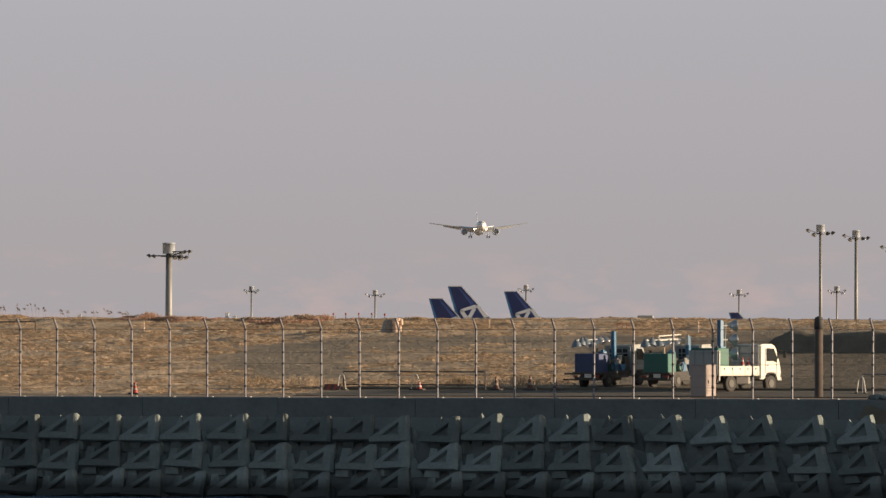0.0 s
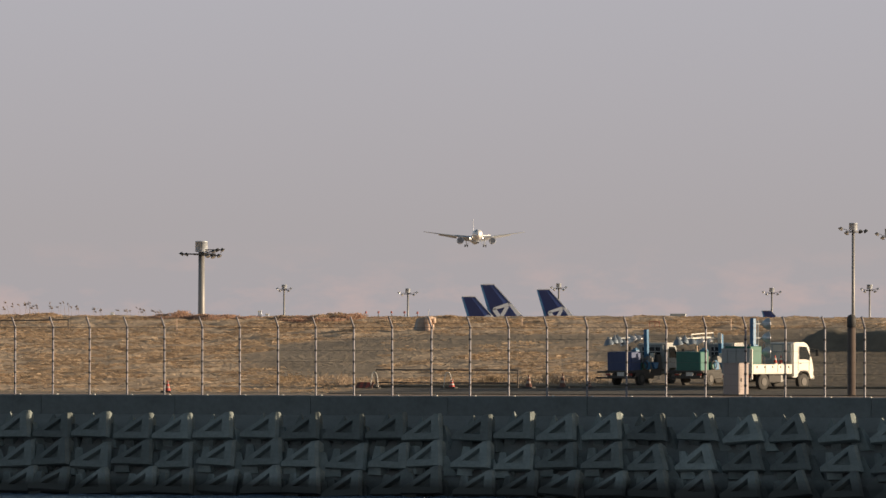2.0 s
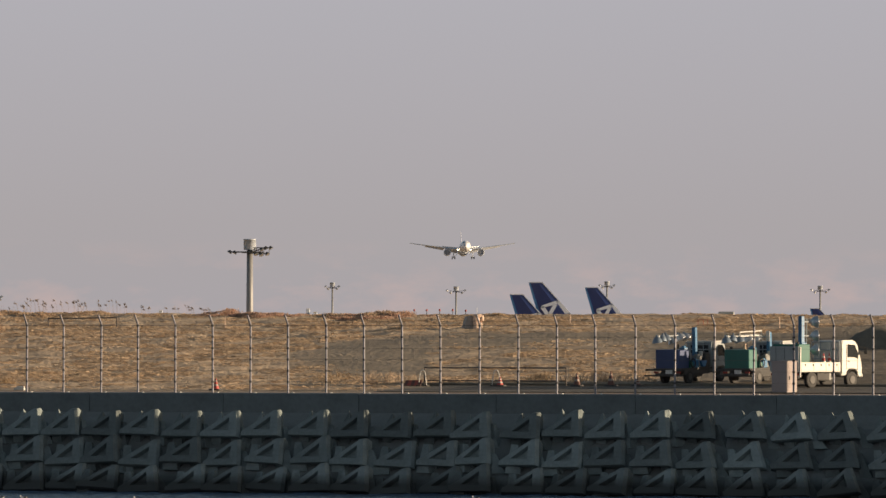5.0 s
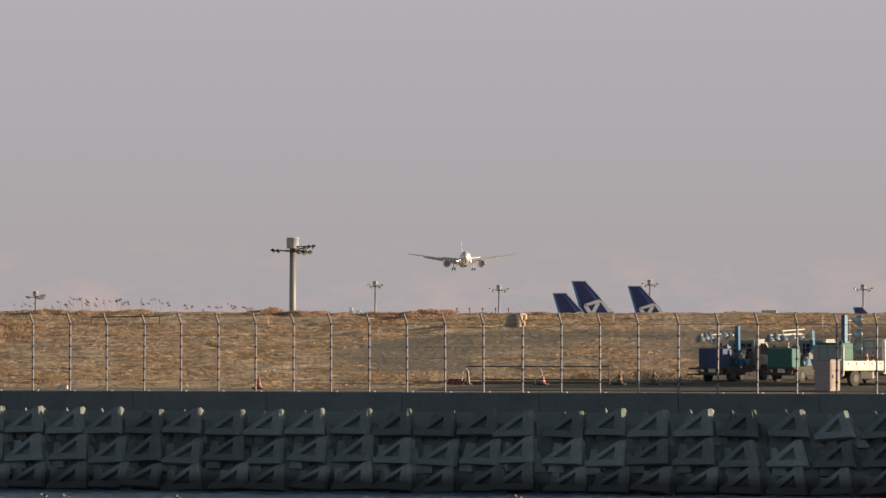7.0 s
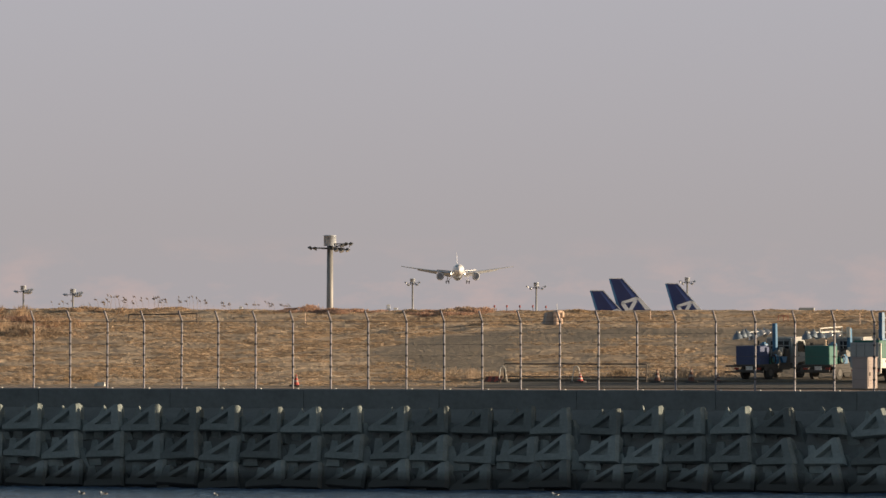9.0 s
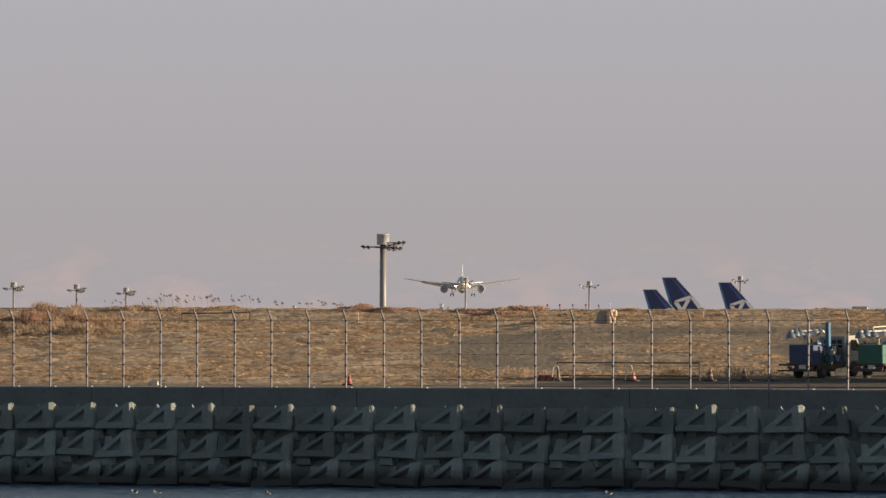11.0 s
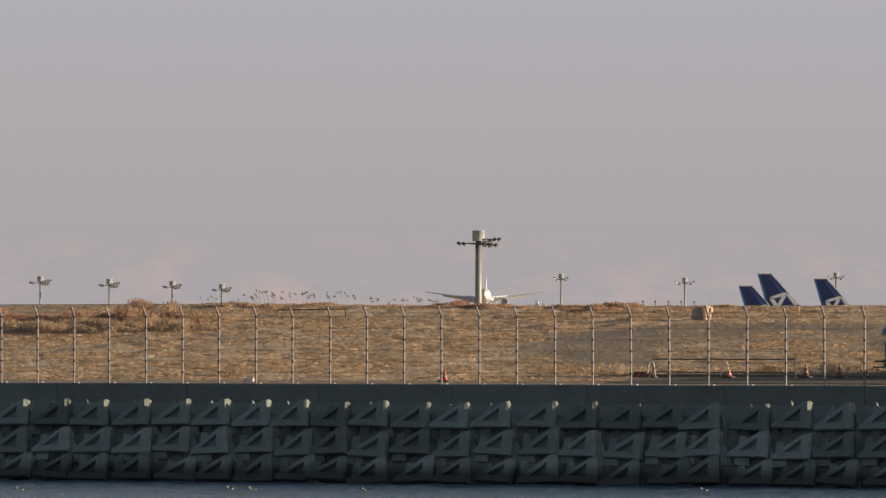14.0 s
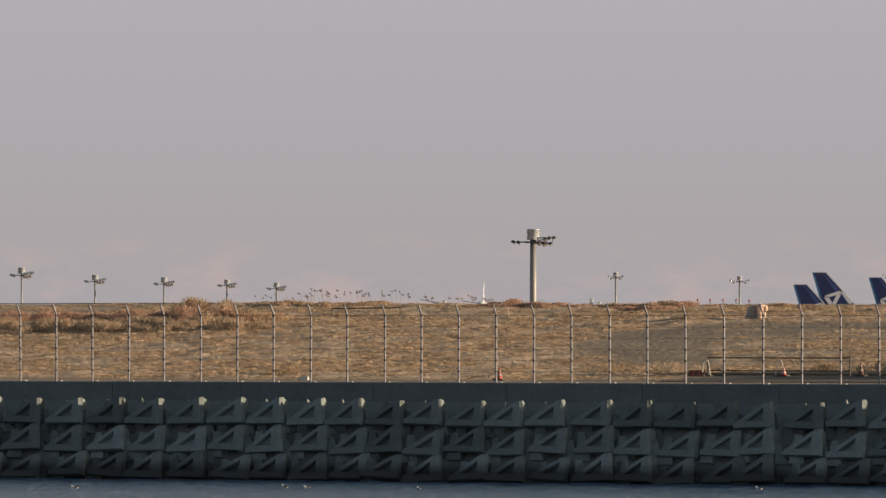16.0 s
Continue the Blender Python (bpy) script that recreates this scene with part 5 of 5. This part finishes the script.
def sack_hut():
    """A small equipment box on the rise with a dark sloping side and pale sacks against it."""
    n = 70
    c = shore(shore_s(694, n), n)
    ob = thing("equipment_box", "small equipment box with sloping pale side and orange-tan sacks", "equipment box", pose(c.x, c.y, ground_z(c.x, c.y), 0, 0, 14) @ Matrix.Scale(0.85, 4))
    bm = bmesh.new()
    slab(bm, [(-0.66, -0.15, -0.1), (-0.42, -0.15, 0.80), (0.0, -0.15, 0.86), (0.0, -0.15, -0.1)], (0, 0.7, 0))
    part("hood", bm, M["hood"], ob)
    rnd = random.Random(4)
    for i, (x, z, w, h) in enumerate(((0.13, 0.08, 0.34, 0.28), (0.14, 0.34, 0.36, 0.28), (0.13, 0.60, 0.38, 0.27), (0.18, 0.83, 0.52, 0.20), (0.47, 0.70, 0.22, 0.40), (0.40, 0.22, 0.15, 0.46))):
        bm = bmesh.new()
        bmesh.ops.create_icosphere(bm, subdivisions=2, radius=0.5)
        for v in bm.verts:
            v.co = Vector([math.copysign(abs(q * 2) ** 0.55 / 2, q) for q in v.co])
            v.co = v.co * (1 + 0.12 * noise.noise(v.co * 3 + Vector((i, 0, 0))))
            v.co = Vector((v.co.x * w * 1.15, v.co.y * 0.45, v.co.z * h * 1.1)) + Vector((x, -0.42, z))
        part("sack", bm, M["sack"], ob, smooth=True)
    bm = bmesh.new()
    rod(bm, (0.28, 0.1, -0.1), (0.28, 0.1, 1.35), 0.014, sides=6)
    part("whip_aerial", bm, M["cap"], ob, "thin white whip aerial")


sack_hut()


def red_light(x0, y0):
    n = 94
    s = shore_s(x0, n)
    c = shore(s, n)
    top = far(x0, y0, c.y)
    gz = ground_z(c.x, c.y)
    ob = thing("obstruction_light", "small red obstruction light on a short stake", "signal light", pose(c.x, c.y, gz), "red lights along the crest")
    h = top.z - gz
    bm = bmesh.new()
    rod(bm, (0, 0, -0.1), (0, 0, h - 0.16), 0.025, sides=6)
    part("stake", bm, M["dark_pipe"], ob)
    bm = bmesh.new()
    lathe(bm, [(h - 0.14, 0.04, 0), (h - 0.12, 0.058, 0), (h - 0.05, 0.058, 0), (h, 0.03, 0)], 10, "Z")
    part("lamp", bm, M["red"], ob)


for x0, y0 in ((590, 554), (612, 554), (635, 554), (658, 554), (681, 555)):
    red_light(x0, y0)


def crest_box(x0, y_top, w, h, label):
    n = 97
    c = shore(shore_s(x0, n), n)
    top = far(x0, y_top, c.y)
    gz = ground_z(c.x, c.y)
    ob = thing("junction_box", label, "junction box", pose(c.x, c.y, gz, 0, 0, TURN + 25), "pale boxes on the crest")
    bm = bmesh.new()
    box(bm, (w, w * 0.8, top.z - gz - 0.04), pose(0, 0, (top.z - gz - 0.04) / 2), 0.015)
    part("body", bm, M["drum"], ob)
    bm = bmesh.new()
    box(bm, (w * 1.1, w * 0.9, 0.05), pose(0, 0, top.z - gz - 0.02), 0.01)
    part("lid", bm, M["cap"], ob)


crest_box(402, 553.5, 0.2, 0.4, "small pale steel junction box on the crest")
crest_box(415, 559, 0.2, 0.2, "low pale steel junction box on the crest")
crest_box(141, 556.5, 0.2, 0.2, "low pale steel junction box on the crest")


def stake(x0, n, h):
    c = shore(shore_s(x0, n), n)
    bm = bmesh.new()
    rod(bm, (0, 0, -0.1), (0, 0, h), 0.03, 0.026, 6)
    ob = part("survey_stake", bm, M["sack"])
    ob.matrix_world = pose(c.x, c.y, ground_z(c.x, c.y), 0, 0, 0)
    tagged(ob, "pale wooden survey stake in the grass", "stake")


stake(255, 70, 0.6)
stake(866, 78, 0.5)
stake(1236, 70, 0.6)


def distant_van():
    d = 1250
    top = far(1142, 558.5, d)
    gz = ground_z(top.x, top.y)
    ob = thing("catering_truck", "pale box truck on the apron, roof above the crest", "truck", pose(top.x, top.y, gz, 0, 0, 0))
    bm = bmesh.new()
    box(bm, (2.7, 2.3, top.z - gz - 1.0), pose(0, 0, 1.0 + (top.z - gz - 1.0) / 2), 0.12)
    part("box_body", bm, M["cab_grey"], ob)
    bm = bmesh.new()
    box(bm, (2.9, 1.0, 0.5), pose(0, 0, 0.9), 0.05)
    part("chassis", bm, M["chassis"], ob)
    for x in (-0.9, 0.9):
        for y in (-0.9, 0.9):
            bm = bmesh.new()
            rod(bm, (x, y - 0.15, 0.45), (x, y + 0.15, 0.45), 0.45, sides=14)
            part("wheel", bm, M["black"], ob)


distant_van()


def rubble_stone(x0, n, z, size, i):
    bm = bmesh.new()
    bmesh.ops.create_icosphere(bm, subdivisions=2, radius=0.5)
    for v in bm.verts:
        v.co *= 1 + 0.35 * noise.noise(v.co * 2.2 + Vector((i * 3.1, 0, 0)))
        v.co = Vector((v.co.x * size, v.co.y * size * 0.8, v.co.z * size * 0.6))
    ob = part("stone", bm, M["block"])
    ob.matrix_world = pose(*shore(shore_s(x0, n), n, z + size * 0.22), 0, 0, i * 40)
    tagged(ob, "broken pale stone lying on the seawall end", "stone", "stones at the seawall end")


for i, (x0, n, z, sz) in enumerate(((1545, -0.15, 4.46, 0.4), (1556, -0.1, 4.46, 0.5), (1566, -0.2, 4.46, 0.45), (1551, 0.9, 4.5, 0.4), (1578, -0.1, 4.46, 0.6))):
    rubble_stone(x0, n, z, sz, i)


def plank(x0, n):
    c = shore(shore_s(x0, n), n)
    bm = bmesh.new()
    box(bm, (0.5, 0.16, 0.11), pose(0, 0, 0.055, 0, 0, 0), 0.015)
    box(bm, (0.36, 0.12, 0.08), pose(0.05, 0.02, 0.15, 0, 0, 12), 0.015)
    ob = part("timber_offcut", bm, M["cap"])
    ob.matrix_world = pose(c.x, c.y, ground_z(c.x, c.y) + 0.01, 0, 0, TURN)
    tagged(ob, "pale timber offcuts lying behind the fence", "timber")


plank(-109, 0.8)


def sea_bird(x0, y0, turn):
    d = (EYE - 0.1) * F / (y0 - HORIZON)
    p = far(x0, y0, d)
    ob = thing("sea_bird", "small white and dark gull floating on the water", "bird", pose(p.x, p.y, 0.1, 0, 0, turn), "gulls on the water")
    bm = bmesh.new()
    lathe(bm, [(-0.15, 0.015, 0.06), (-0.08, 0.05, 0.035), (0.04, 0.065, 0.03), (0.11, 0.045, 0.05), (0.15, 0.015, 0.07)], 10)
    part("body", bm, M["feather"], ob, smooth=True)
    bm = bmesh.new()
    bmesh.ops.create_icosphere(bm, subdivisions=2, radius=0.035, matrix=Matrix.Translation((0, 0.14, 0.12)))
    rod(bm, (0, 0.12, 0.05), (0, 0.14, 0.11), 0.025, sides=8)
    part("head", bm, M["feather"], ob)
    bm = bmesh.new()
    rod(bm, (0, 0.165, 0.117), (0, 0.21, 0.11), 0.01, 0.003, 6)
    part("beak", bm, M["orange"], ob)
    for x in (-0.05, 0.05):
        bm = bmesh.new()
        slab(bm, [(x, -0.2, 0.08), (x, -0.04, 0.02), (x, 0.08, 0.05), (x * 0.8, -0.04, 0.095)], (0.02 if x > 0 else -0.02, 0, 0))
        part("wing", bm, M["dark_feather"], ob)


for x0, y0, a in ((699, 891, 70), (-101, 891, 100), (-141, 890, 60), (-515, 892, 90), (97, 893, 30)):
    sea_bird(x0, y0, a)


# ---- what moves ----
# seconds, column and row of the nose in the opening view, distance, yaw, nose-up
FLIGHT = [
    (0.0, 853.0, 402.0, 4400, 3.2, 3.4), (1.0, 821.7, 411.7, 4341, 3.2, 3.4), (2.0, 788.5, 420.5, 4282, 3.1, 3.4), (3.0, 754.0, 428.5, 4223, 3.0, 3.4),
    (4.25, 708.0, 438.5, 4149, 2.9, 3.4), (5.5, 662.8, 449.5, 4076, 2.8, 3.4), (6.5, 624.5, 460.5, 4017, 2.6, 3.4), (7.5, 586.0, 473.0, 3958, 2.2, 3.4),
    (8.5, 547.0, 486.5, 3899, 1.6, 3.4), (9.0, 527.0, 493.5, 3870, 1.2, 3.4), (10.2, 475.0, 508.0, 3799, 0.6, 3.4), (11.5, 419.5, 523.0, 3722, 0.0, 3.4), (12.0, 399.5, 527.5, 3693, -0.2, 3.4),
    (12.5, 376.0, 533.0, 3664, -0.4, 3.6), (13.0, 354.5, 538.0, 3635, -0.5, 3.9), (13.5, 331.0, 542.0, 3606, -0.8, 4.2), (14.0, 309.0, 545.5, 3578, -1.0, 4.3),
    (14.5, 282.0, 549.5, 3550, -1.3, 4.0), (15.0, 257.5, 553.7, 3524, -1.5, 3.2), (15.5, 232.0, 561.3, 3500, -1.5, 1.6), (16.0, 205.7, 572.8, 3478, -1.4, 0.2),
]


def motions():
    rows = []
    for t, x0, y0, d, yaw, up in FLIGHT:
        p = far(x0, y0 - 3.9, d)
        toward = math.degrees(math.atan2(p.x, p.y))
        rows.append((t, pose(p.x, p.y, p.z, 0, 0, -toward + yaw) @ pose(0, 0, 0, -up, 0, 0)))
    walk(landing, rows)


motions()
